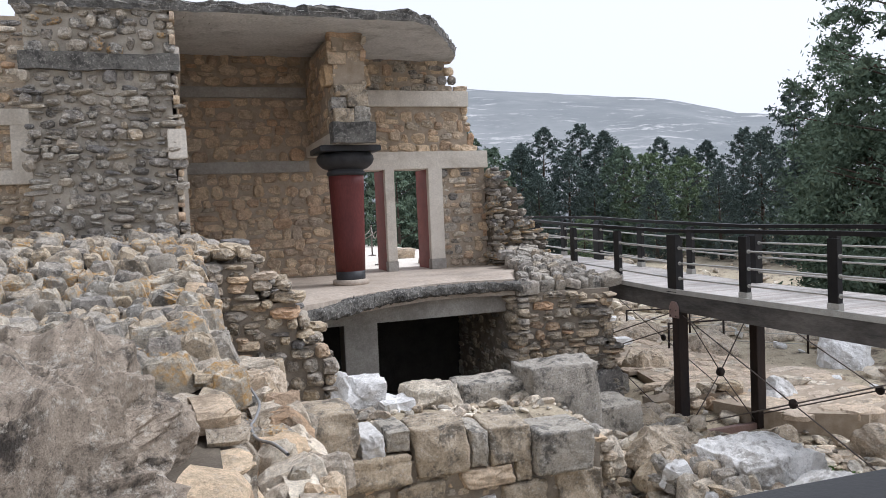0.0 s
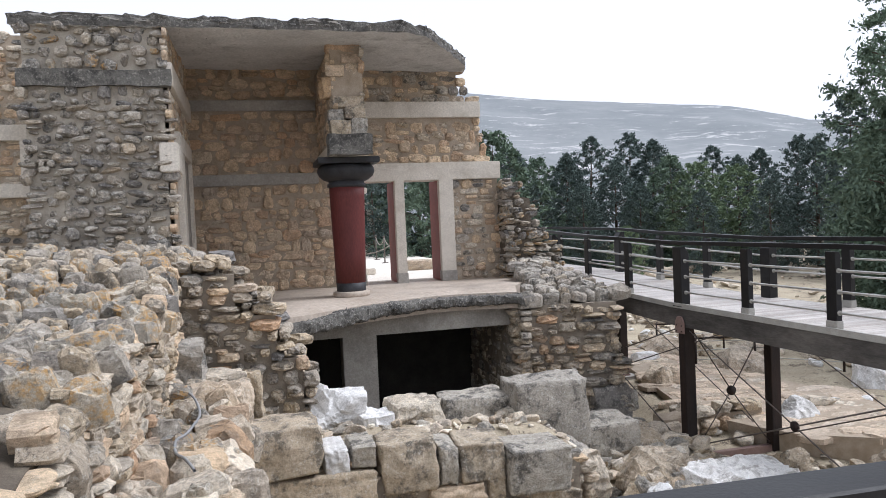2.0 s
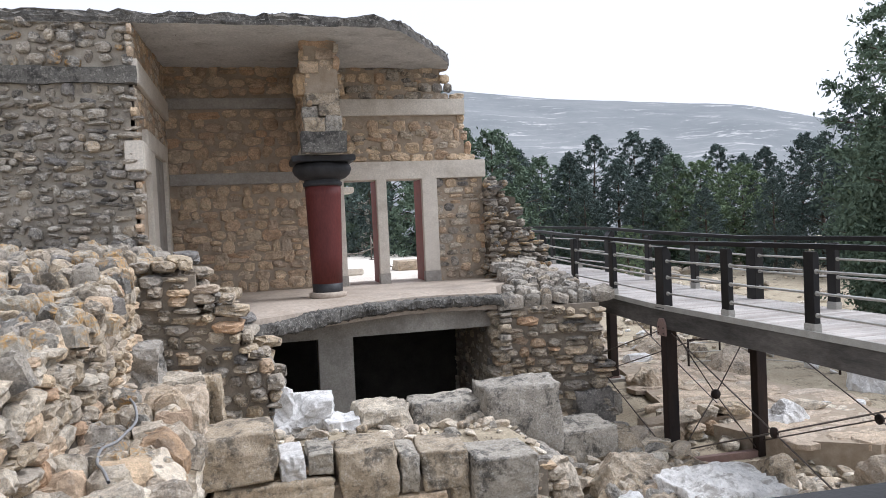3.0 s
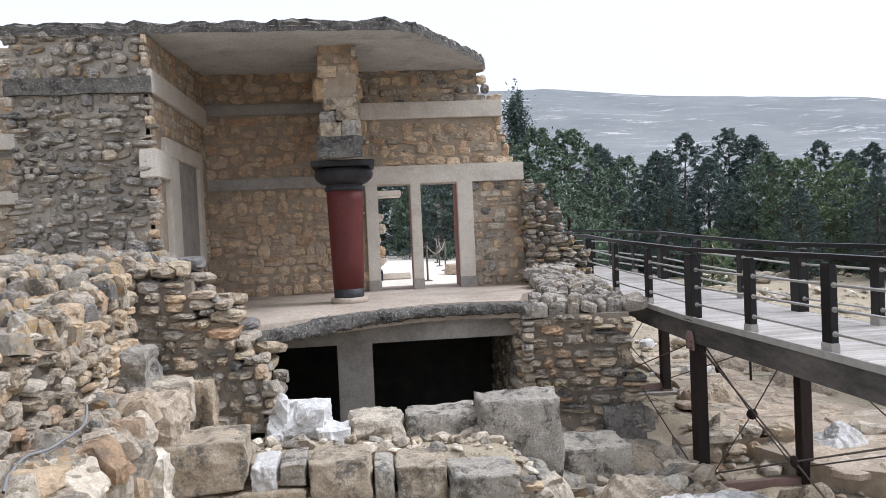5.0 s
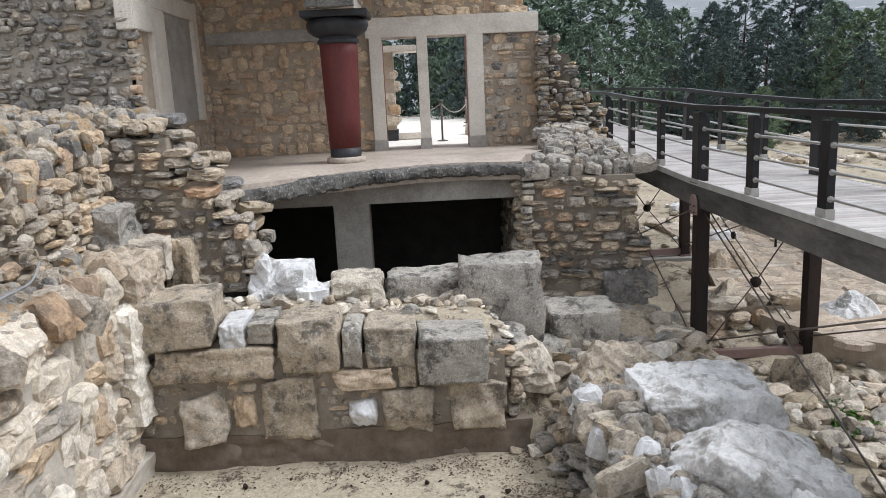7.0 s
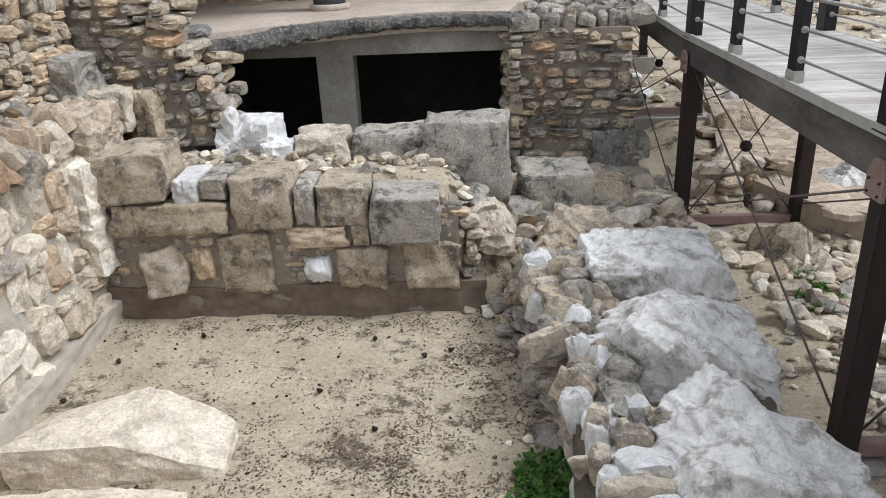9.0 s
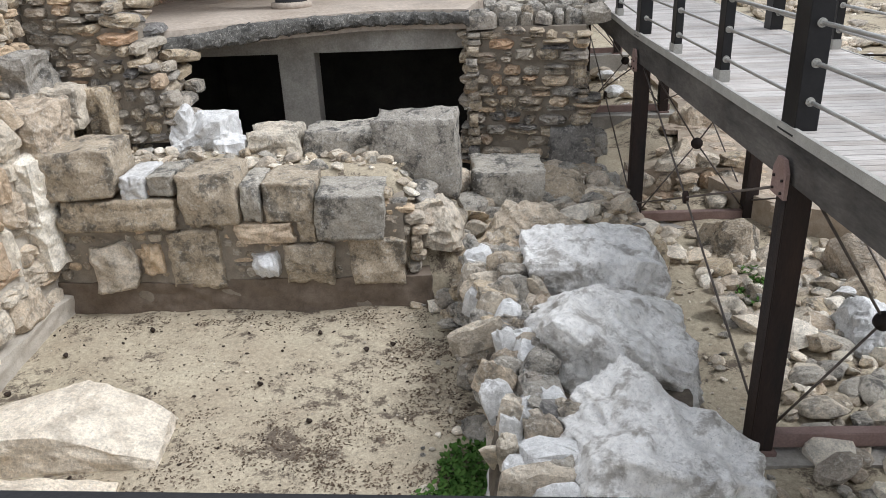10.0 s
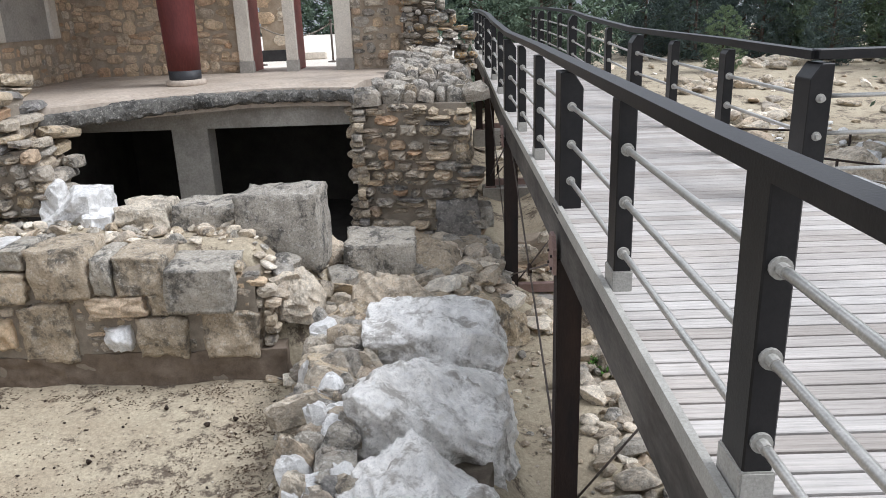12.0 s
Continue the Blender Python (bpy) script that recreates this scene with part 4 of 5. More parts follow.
masonry(step, (0, 11.1, 0), (1, 0, 0), (0, 0, 1), step_poly, [GREY, BLOCK], 52, (0.12, 0.24), (0.2, 0.45), 0.07, 0.45, 100, rough=0.03, tilt=6)
masonry(step, (0, 11.5, 0), (1, 0, 0), (0, 0, 1), step_poly, [GREY, BLOCK], 53, (0.12, 0.24), (0.2, 0.45), 0.07, 0.45, 100, rough=0.03, tilt=6)

# big stones between the ledge and the stepped wall
for k, (a, mt, lab) in enumerate([((0.1, 1.08, 9.0, 9.85, -1.2, -0.42), PALE, "large cream weathered block"), ((-0.1, 0.5, 10.0, 10.75, -0.6, 0.04), DARKBLOCK, "grey block against the stepped wall"),
                                  ((0.3, 1.0, 10.0, 10.6, -0.85, -0.38), PALE, "flat pale stone on the ledge"), ((0.66, 1.06, 8.7, 9.3, -2.3, -0.95), CREAM, "tall pale corner stone of the sunken room"), ((0.84, 1.22, 10.45, 10.85, -1.3, -0.45), BLOCK, "upright grey block at the stepped wall"),
                                  ((1.9, 2.15, 10.75, 11.1, -1.6, -0.85), WHITE, "leaning white gypsum stone"), ((2.0, 2.72, 10.6, 11.3, -1.5, -0.98), WHITE, "white gypsum boulder on the rubble fill"),
                                  ((2.6, 3.05, 10.35, 10.9, -1.55, -1.22), WHITE, "flat white gypsum stone"), ((3.1, 3.76, 10.4, 11.1, -1.6, -1.14), PALE, "pale flat stone on the rubble fill"),
                                  ((0.72, 1.06, 7.1, 7.55, -0.72, -0.38), OCHRE, "red-brown rounded stone on the ledge"), ((0.5, 1.08, 6.3, 6.95, -0.85, -0.4), CREAM, "broken cream stone on the ledge")]):
    tagged(crag("boulder", *a, mt, 20 + k, 0.88, 0.15, 5 * (k % 3 - 1), 28, 0.0, 0.0, 0.5, (0, 2, 0, 0, 0, 2, 1, 0, 0, 4, 3)[k]), lab, "stone")

# ---- front wall of the sunken room ----
front = structure("wall_front", box("front_core", 0.85, 5.3, 9.03, 9.75, -3.2, -1.66, EARTHMORTAR, worn=0.025), "low wall of squared stone blocks along the sunken room")
big = [(1.0, 1.9, -1.46, -0.88, BLOCK), (1.92, 2.24, -1.52, -1.22, WHITE), (2.25, 2.58, -1.48, -1.21, DARKBLOCK), (2.62, 3.36, -1.85, -1.2, BLOCK), (3.36, 3.62, -1.82, -1.33, DARKBLOCK), (3.64, 4.27, -1.83, -1.33, BLOCK),
       (1.1, 2.55, -1.9, -1.5, BLOCK), (3.22, 3.95, -2.1, -1.84, TAN), (4.0, 4.24, -2.12, -1.83, BLOCK), (1.37, 1.95, -2.68, -2.08, PALE), (2.0, 2.28, -2.5, -2.1, TAN), (2.3, 3.05, -2.74, -1.92, BLOCK),
       (3.4, 3.75, -2.55, -2.24, WHITE), (3.77, 4.46, -2.68, -2.1, BLOCK), (4.62, 5.35, -2.68, -2.05, BLOCK)]
for k, (x0, x1, z0, z1, mt) in enumerate(big):
    block_at("block", x0 + 0.01, x1 - 0.01, 8.88 + 0.03 * (k % 3), 9.65, z0, z1, mt, 20 + k % 9, 0.84 if k < 9 else 0.76, 0.06 if k < 9 else 0.1, parent=front)
part("mud_foot", box("mud_foot", 0.8, 5.6, 9.0, 9.4, -3.15, -2.62, MUD, worn=0.05, seed=2), front, "brown mud plaster foot")
block_at("block", 4.26, 5.08, 8.8, 9.75, -2.04, -1.46, DARKBLOCK, 31, 0.95, 0.03, parent=front)
masonry(front, (0, 9.05, 0), (1, 0, 0), (0, 0, 1), [(0.9, -2.6), (5.5, -2.6), (5.5, -1.6), (4.9, -1.5), (0.9, -1.4)], [PALE, GREY, BLOCK, TAN], 54, (0.08, 0.16), (0.1, 0.26), 0.05, 0.14, 120, holes=[(a, b, c, d) for a, b, c, d, _ in big] + [(4.28, 5.03, -2.08, -1.24)])
for k, a in enumerate([(3.84, 4.88, 10.45, 11.2, -1.75, -1.12), (4.86, 5.97, 10.05, 10.9, -2.0, -0.9)]):
    tagged(block_at("stone_block", *a, DARKBLOCK, 32 + k, 0.9, 0.06), "massive dark weathered stone block on the fill", "stone block", "weathered blocks")

tagged(block_at("stone_block", 6.12, 7.15, 10.75, 11.7, -2.6, -1.84, DARKBLOCK, 35, 0.9, 0.05), "squared grey weathered stone block below the terrace wall", "stone block", "weathered blocks")

# ---- mound of rubble with white gypsum slabs ----
for k, (a, tn) in enumerate([((6.7, 8.2, 7.85, 8.95, -3.0, -1.98), 4), ((6.75, 8.2, 6.15, 7.75, -3.1, -1.98), -4), ((6.8, 8.15, 4.5, 6.2, -3.2, -1.98), 4), ((7.1, 8.25, 11.7, 12.4, -2.9, -2.3), 3), ((6.3, 7.5, 9.3, 10.2, -2.6, -1.95), -8),
                             ((6.9, 8.0, 10.9, 12.0, -2.7, -2.05), 5), ((5.3, 6.0, 9.3, 9.9, -2.4, -1.85), 20), ((6.0, 6.8, 8.7, 9.4, -2.6, -2.05), -15), ((5.0, 6.0, 10.9, 11.7, -2.3, -1.75), 15), ((7.6, 8.5, 9.4, 10.4, -2.9, -2.3), 30)]):
    tagged(crag("boulder", *a, GYPSUM if k < 3 else (PALE, BLOCK)[k % 2], 64 + k, (0.7, 0.7, 0.66)[k] if k < 3 else 0.8, 0.23 if k < 3 else 0.2, tn, 70 if k < 3 else 24, 0.05 if k < 3 else 0.0, (-0.06, -0.38, -0.34)[k] if k < 3 else -0.05, 0.35, (0, 3, 3)[k] if k < 3 else 13), "big cracked white gypsum boulder on the mound" if k < 3 else "large grey weathered stone on the rubble", "boulder")
for k, a in enumerate([(1.3, 3.2, 5.85, 6.85, -3.2, -2.64), (1.2, 3.05, 4.6, 5.65, -3.2, -2.64)]):
    tagged(crag("flagstone", *a, CREAM, 70 + k, 0.97, 0.07, 5, 26, 0.0, 0.0, 0.4, 3), "pale cracked flagstone lying on the earth floor", "flagstone", "loose flagstones")
heap = structure("wall_mound", box("mound_core", 6.3, 8.0, 4.4, 9.0, -3.2, -2.45, CREVICE, worn=0.06), "dry-stone rubble edge of the mound beside the sunken room")
masonry(heap, (5.78, 9.0, -3.05), (0.62, -3.6, 0), (0.36, 0, 1), [(0.0, 0.0), (4.4, 0.0), (4.4, 0.9), (2.0, 1.05), (0.0, 1.0)], [DARKBLOCK, GREY, PALE, DARKBLOCK, BLOCK], 56, (0.11, 0.22), (0.18, 0.46), 0.14, 0.42, 160, tilt=12, rough=0.08, mess=0.38)
masonry(heap, (6.0, 4.6, -2.22), (1, 0, 0), (0, 1, 0), [(0.25, 0.0), (0.95, 0.0), (0.85, 4.4), (0.05, 4.4)], [DARKBLOCK, PALE, WHITE, GREY], 57, (0.14, 0.32), (0.15, 0.38), 0.16, 0.34, 90, tilt=18, rough=0.1, mess=0.45)
for k, a in enumerate([(6.45, 6.8, 6.2, 6.6, -2.5, -2.05), (6.3, 6.85, 4.9, 5.6, -3.0, -2.2), (6.5, 7.0, 4.3, 4.9, -3.0, -2.1), (6.45, 6.8, 5.6, 6.1, -2.7, -2.25)]):
    tagged(crag("boulder", *a, WHITE, 90 + k, 0.7, 0.14, 20 * k, 16), "white broken stone on the rubble mound", "stone", "white mound stones")


def path_bed():
    bm = bmesh.new()
    f = bm.faces.new([bm.verts.new((x, y, -2.58)) for x, y in PATH_EDGE])
    for v in bmesh.ops.extrude_face_region(bm, geom=[f])["geom"]:
        if isinstance(v, bmesh.types.BMVert):
            v.co.z = -3.2
    return from_bm("paving_bed", bm, MORTAR)


PATH_EDGE = [(9.75, 13.4), (10.2, 12.0), (10.6, 11.2), (11.8, 10.4), (13.6, 11.2), (13.5, 14.0), (12.8, 18.0), (12.6, 22.0), (11.0, 22.0), (10.9, 18.0)]
paved = structure("pavement_site", path_bed(), "worn orange-tan stone paving of the excavated path", "pavement")
masonry(paved, (0, 0, -2.57), (1, 0, 0), (0, 1, 0), PATH_EDGE, [PATHSTONE, PATHSTONE, PATHSTONE, PALE], 59, (0.35, 0.8), (0.4, 1.0), 0.03, 0.16, 120, tilt=1.5, rough=0.012, mess=0.25, gap=0.0)
site = structure("wall_site", box("site_wall", 8.75, 10.9, 12.65, 13.1, -3.2, -2.45, MORTAR, worn=0.05), "low rubble wall remnant below the boardwalk")
masonry(site, (0, 12.6, 0), (1, 0, 0), (0, 0, 1), [(8.7, -3.1), (11.0, -3.1), (10.95, -2.5), (10.5, -2.3), (9.6, -2.35), (8.7, -2.6)], [PALE, BLOCK, TAN], 58, (0.16, 0.34), (0.25, 0.6), 0.1, 0.3, 60, tilt=5, rough=0.06)


# ---- loose rubble ----
def pebble(seed):
    rng = random.Random(seed)
    bm = bmesh.new()
    bmesh.ops.create_icosphere(bm, subdivisions=2, radius=0.5)
    off = Vector((rng.uniform(0, 99), rng.uniform(0, 99), 0))
    cuts = [(Vector((rng.gauss(0, 1), rng.gauss(0, 1), rng.gauss(0, 1))).normalized(), rng.uniform(0.22, 0.4)) for _ in range(12)]
    for v in bm.verts:
        for nrm, dist in cuts:
            over = v.co.dot(nrm) - dist
            if over > 0:
                v.co -= nrm * over
        v.co += noise.noise_vector(v.co * 2.6 + off) * 0.06
    vs = [tuple(v.co) for v in bm.verts]
    fs = [tuple(v.index for v in f.verts) for f in bm.faces]
    bm.free()
    return vs, fs


PEBBLES = [pebble(k) for k in range(14)]
PEB_NP = [(np.array(v), f) for v, f in PEBBLES]


def rubble(name, regions, mats, seed, label):
    """Loose stones strewn over rectangles x0, x1, y0, y1, count, smallest, largest."""
    rng = random.Random(seed)
    rest = {m.name: ([], [], m) for m in mats}
    for x0, x1, y0, y1, count, lo, hi in regions:
        for _ in range(count):
            x, y = rng.uniform(x0, x1), rng.uniform(y0, y1)
            s = lo * (hi / lo) ** (rng.random() ** 1.8)
            mt = rng.choice(mats)
            m = pose(x, y, height(x, y) + s * 0.16, rng.uniform(-25, 25), rng.uniform(-25, 25), rng.uniform(0, 360)) @ Matrix.Diagonal((s * rng.uniform(0.9, 1.4), s * rng.uniform(0.7, 1.1), s * rng.uniform(0.45, 0.8), 1))
            k = rng.randrange(len(PEB_NP))
            v, f = PEB_NP[k]
            vs, fs, _m = rest[mt.name]
            off = len(vs)
            a = np.array(m)
            vs.extend((v @ a[:3, :3].T + a[:3, 3]).tolist())
            fs.extend([tuple(i + off for i in q) for q in f])
    for vs, fs, mt in rest.values():
        tagged(new(name, mesh(name, vs, fs, mt)), label, "rubble", kind="stuff")


rubble("rubble_stones", [(5.6, 6.4, 4.2, 8.9, 60, 0.06, 0.2), (9.1, 11.2, 3.5, 10.5, 560, 0.16, 0.5), (5.2, 8.6, 8.9, 12.9, 620, 0.14, 0.6), (1.0, 5.2, 9.6, 11.2, 420, 0.08, 0.32), (8.8, 12.0, 10.0, 11.2, 50, 0.15, 0.5), (8.8, 12.0, 12.0, 12.7, 40, 0.15, 0.5), (8.3, 9.2, 3.0, 9.5, 130, 0.04, 0.2)],
       [BLOCK, PALE, CREAM, PALE, DARKBLOCK], 71, "loose grey and pale rubble stones on the earth")
rubble("rubble_stones", [(9.0, 20.0, 18.4, 25.0, 170, 0.2, 0.9), (15.5, 26.0, 8.0, 20.0, 200, 0.2, 0.8), (12.3, 16.0, 8.5, 13.2, 70, 0.2, 0.9), (10.5, 14.0, 4.0, 10.0, 90, 0.12, 0.5)], [PALE, PALE, BLOCK, WHITE], 72, "scattered pale rubble over the excavation beyond")
rubble("rubble_stones", [(14.0, 30.0, 20.0, 42.0, 130, 0.2, 1.0), (17.0, 22.0, 29.8, 31.0, 80, 0.3, 0.9), (15.0, 19.5, 25.2, 26.2, 70, 0.3, 0.8), (20.0, 27.0, 36.2, 37.6, 70, 0.4, 1.0)], [PALE, PALE, CREAM, BLOCK], 74, "low lines of tumbled wall stones across the far excavation")
rubble("gravel", [(0.9, 6.2, 3.5, 9.0, 900, 0.012, 0.05)], [PALE, CONE], 73, "tiny pebbles and dry leaf crumbs on the earth floor")
rng = random.Random(8)
cone_me = mesh("pine_cone", *PEBBLES[3], CONE)
for x, y in [(3.84, 7.27), (4.9, 7.9), (4.3, 8.3), (2.2, 8.5), (1.4, 7.9), (5.2, 8.0), (1.1, 7.2), (4.5, 6.6)]:
    c = tagged(new("pine_cone", cone_me), "small dark dry pine cone on the earth floor", "pine cone", "fallen cones")
    c.matrix_basis = pose(x, y, height(x, y) + 0.03, 20, 30, rng.uniform(0, 360)) @ Matrix.Diagonal((0.09, 0.08, 0.08, 1))


def weeds(name, spots, seed):
    rng = random.Random(seed)
    vs, fs = [], []
    for x, y, r, n in spots:
        for _ in range(n):
            a, q = rng.uniform(0, 6.28), r * math.sqrt(rng.random())
            px, py = x + q * math.cos(a), y + q * math.sin(a)
            z = height(px, py) + rng.uniform(0, 0.07)
            d = Vector((rng.gauss(0, 1), rng.gauss(0, 1), rng.uniform(0.2, 1.0))).normalized()
            s = d.cross(Vector((0, 0, 1))).normalized()
            L = rng.uniform(0.03, 0.08)
            o = Vector((px, py, z))
            b = len(vs)
            vs += [o, o + d * L * 0.5 + s * L * 0.35, o + d * L, o + d * L * 0.5 - s * L * 0.35]
            fs.append((b, b + 1, b + 2, b + 3))
    tagged(new(name, mesh(name, vs, fs, WEED)), "low green weeds on the earth beside the mound", "weeds", kind="stuff")


weeds("weeds", [(6.1, 5.9, 0.3, 700), (5.9, 5.4, 0.3, 700), (9.7, 9.0, 0.3, 220), (9.9, 9.6, 0.25, 180)], 4)

LITTER = leaf_mat("dry_leaf_litter", [(0.06, 0.042, 0.03), (0.12, 0.09, 0.065), (0.2, 0.155, 0.115)])


def litter(patches, seed):
    """Dry leaf flakes lying on the earth, thicker in patches: x, y, spread along x and y, count."""
    rng = random.Random(seed)
    vs, fs = [], []
    for cx, cy, sx, sy, count in patches:
        for _ in range(count):
            x, y = rng.gauss(cx, sx), rng.gauss(cy, sy)
            if not (1.0 < x < 6.2 and 3.2 < y < 8.95) or noise.noise(Vector((x * 2.2, y * 2.2, 7))) + noise.noise(Vector((x * 7, y * 7, 3))) * 0.7 < rng.uniform(-0.35, 0.4):
                continue
            o = Vector((x, y, height(x, y) + rng.uniform(0.004, 0.012)))
            a = rng.uniform(0, 6.28)
            L = rng.uniform(0.007, 0.021)
            d, q = Vector((math.cos(a), math.sin(a), rng.uniform(-0.3, 0.3))) * L, Vector((-math.sin(a), math.cos(a), rng.uniform(-0.4, 0.4))) * L * 0.5
            b = len(vs)
            vs += [o - d, o + q, o + d, o - q]
            fs.append((b, b + 1, b + 2, b + 3))
    tagged(new("leaf_litter", mesh("leaf_litter", vs, fs, LITTER)), "dark dry leaf litter strewn over the earth floor", "leaf litter", kind="stuff")


litter([(5.6, 7.4, 0.35, 0.8, 5000), (4.8, 6.0, 0.7, 0.6, 4500), (3.4, 8.7, 1.6, 0.16, 3500), (2.6, 7.0, 1.0, 0.6, 1800), (5.2, 5.0, 0.6, 0.5, 2500), (3.6, 5.4, 0.8, 0.5, 2000)], 21)
for k, (x0, x1, y0, y1, high) in enumerate([(10.2, 11.5, 15.6, 16.6, 0.55), (11.0, 12.1, 12.0, 12.9, 0.6), (12.2, 13.0, 11.2, 12.0, 0.45), (9.1, 10.3, 12.9, 13.6, 0.6), (12.8, 14.2, 16.4, 17.6, 0.6), (14.6, 15.9, 13.6, 14.8, 0.7),
                                            (10.9, 11.8, 9.2, 10.1, 0.5), (9.4, 10.2, 10.1, 10.9, 0.55), (16.2, 17.6, 17.0, 18.2, 0.7), (10.2, 11.0, 7.6, 8.6, 0.45), (12.6, 14.0, 19.6, 20.6, 0.6)]):
    zb = height((x0 + x1) / 2, (y0 + y1) / 2)
    tagged(crag("boulder", x0, x1, y0, y1, zb - 0.25, zb + high, (PALE, WHITE, PALE, BLOCK)[k % 4], 120 + k, 0.72, 0.2, 17 * k, 18), "pale weathered rock in the excavation beside the boardwalk", "boulder", "site rocks")

# thin cable running down the broken long wall
cable = bmesh.new()
rings = []
for i in range(40):
    f = i / 39
    o = Vector((0.5 + 0.1 * math.sin(f * 7.0) + 0.12 * f, 8.0 - 2.2 * f, -0.16 - 0.14 * min(1.0, f * 3) + 0.015 * math.sin(f * 23)))
    rings.append([cable.verts.new(o + Vector((math.cos(k * math.pi / 3), 0, math.sin(k * math.pi / 3))) * 0.014) for k in range(6)])
for ra, rb in zip(rings, rings[1:]):
    for k in range(6):
        cable.faces.new((ra[k], ra[(k + 1) % 6], rb[(k + 1) % 6], rb[k]))
tagged(new("cable", from_bm("cable", cable, HOSE, True)), "thin grey cable lying over the ledge stones", "cable")

# ---- boardwalk ----
X0, X1, XM = 8.56, 10.55, 8.645


def deck_z(y):
    return float(np.interp(y, [-2, 7, 12, 15.6, 17.5, 22, 27], [-0.1, -0.14, -0.14, -0.03, 0.06, 0.12, 0.12]))


def slope_beam(name, x, y0, y1, dz, w, h, mat, rise=0.0):
    """A bar along y that follows the deck at the height dz over it, by rise higher past y = 8."""
    ys = [y0] + [y for y in (3, 7, 8, 12, 15.6, 17.5, 22) if y0 < y < y1] + [y1]
    vs = [(x + a * w / 2, y, deck_z(y) + dz + rise * min(1.0, max(0.0, (y - 3) / 5)) + b * h / 2) for y in ys for a, b in ((-1, -1), (1, -1), (1, 1), (-1, 1))]
    fs = [(4 * i + k, 4 * i + (k + 1) % 4, 4 * i + 4 + (k + 1) % 4, 4 * i + 4 + k) for i in range(len(ys) - 1) for k in range(4)]
    fs += [(0, 1, 2, 3), tuple(4 * len(ys) - 4 + k for k in (3, 2, 1, 0))]
    return mesh(name, vs, fs, mat)


deck = structure("boardwalk", slope_beam("edge_beam", X0 + 0.05, 1.0, 26.5, -0.22, 0.09, 0.34, BEAM), "raised timber boardwalk on a black steel frame", "boardwalk")
part("edge_beam", slope_beam("edge_beam", X1 - 0.05, 6.15, 26.5, -0.22, 0.09, 0.34, BEAM), deck)
part("edge_trim", slope_beam("edge_trim", X0 + 0.005, 1.0, 26.5, -0.02, 0.035, 0.09, BRACKET), deck, "pale metal edge trim")
part("edge_trim", slope_beam("edge_trim", X1 + 0.005, 6.15, 26.5, -0.03, 0.03, 0.06, BRACKET), deck, "pale metal edge trim")
PITCH = 0.118


def plank_mesh(length):
    """A decking board with bevelled edges and shallow grooves on top."""
    w, t = PITCH - 0.018, 0.03
    prof = [(-w / 2, -t), (-w / 2, -0.004), (-w / 2 + 0.004, 0), (-0.022, 0), (-0.018, -0.004), (-0.014, 0), (0.014, 0), (0.018, -0.004), (0.022, 0), (w / 2 - 0.004, 0), (w / 2, -0.004), (w / 2, -t)]
    vs = [(0, y, z) for y, z in prof] + [(length, y, z) for y, z in prof]
    n = len(prof)
    fs = [(i, i + 1, n + i + 1, n + i) for i in range(n - 1)] + [tuple(range(n))[::-1], tuple(range(n, 2 * n))]
    return mesh("plank", vs, fs, PLANK)


short, wide = plank_mesh(X1 - X0 - 0.055), plank_mesh(3.2)
y = 1.02
while y < 26.4:
    nxt = y + PITCH
    m = pose(X0 + 0.03, y, deck_z(y), math.degrees(math.atan2(deck_z(nxt) - deck_z(y), PITCH)))
    part("plank", wide if y < 6.1 else short, deck, m=m)
    y = nxt
part("joist_sheet", slope_beam("joists", (X0 + X1) / 2, 1.0, 26.5, -0.13, X1 - X0 - 0.2, 0.06, STEEL), deck, "dark joists under the boards")

# the walkway that carries the walker, at right angles to it
own = structure("boardwalk_walkway", from_bm("walkway_frame", box_bm([(-6, 14.2, 0.93, 1.0, -0.42, -0.13), (-6, 14.2, -1.4, -1.33, -0.42, -0.12), (8.6, 11.76, 1.02, 6.1, -0.3, -0.16), (-6, 14.2, -1.3, 0.92, -0.16, -0.135)]), STEEL), "timber walkway on a black steel frame under the walker", "boardwalk")
acr = mesh("plank", [(y_, x_, z_) for x_, y_, z_ in [tuple(v.co) for v in plank_mesh(2.36).vertices]], [tuple(f.vertices) for f in short.polygons], PLANK)
x = -6.0
while x < 14.1:
    part("plank", acr, own, m=pose(x, -1.38, -0.1))
    x += PITCH
for xx in (-5, 0.5, 5.0):
    part("leg", box("leg", xx - 0.07, xx + 0.07, 0.8, 0.93, -3.2, -0.12, STEEL, 0.008), own)
    part("leg", box("leg", xx - 0.07, xx + 0.07, -1.33, -1.2, -3.2, -0.12, STEEL, 0.008), own)


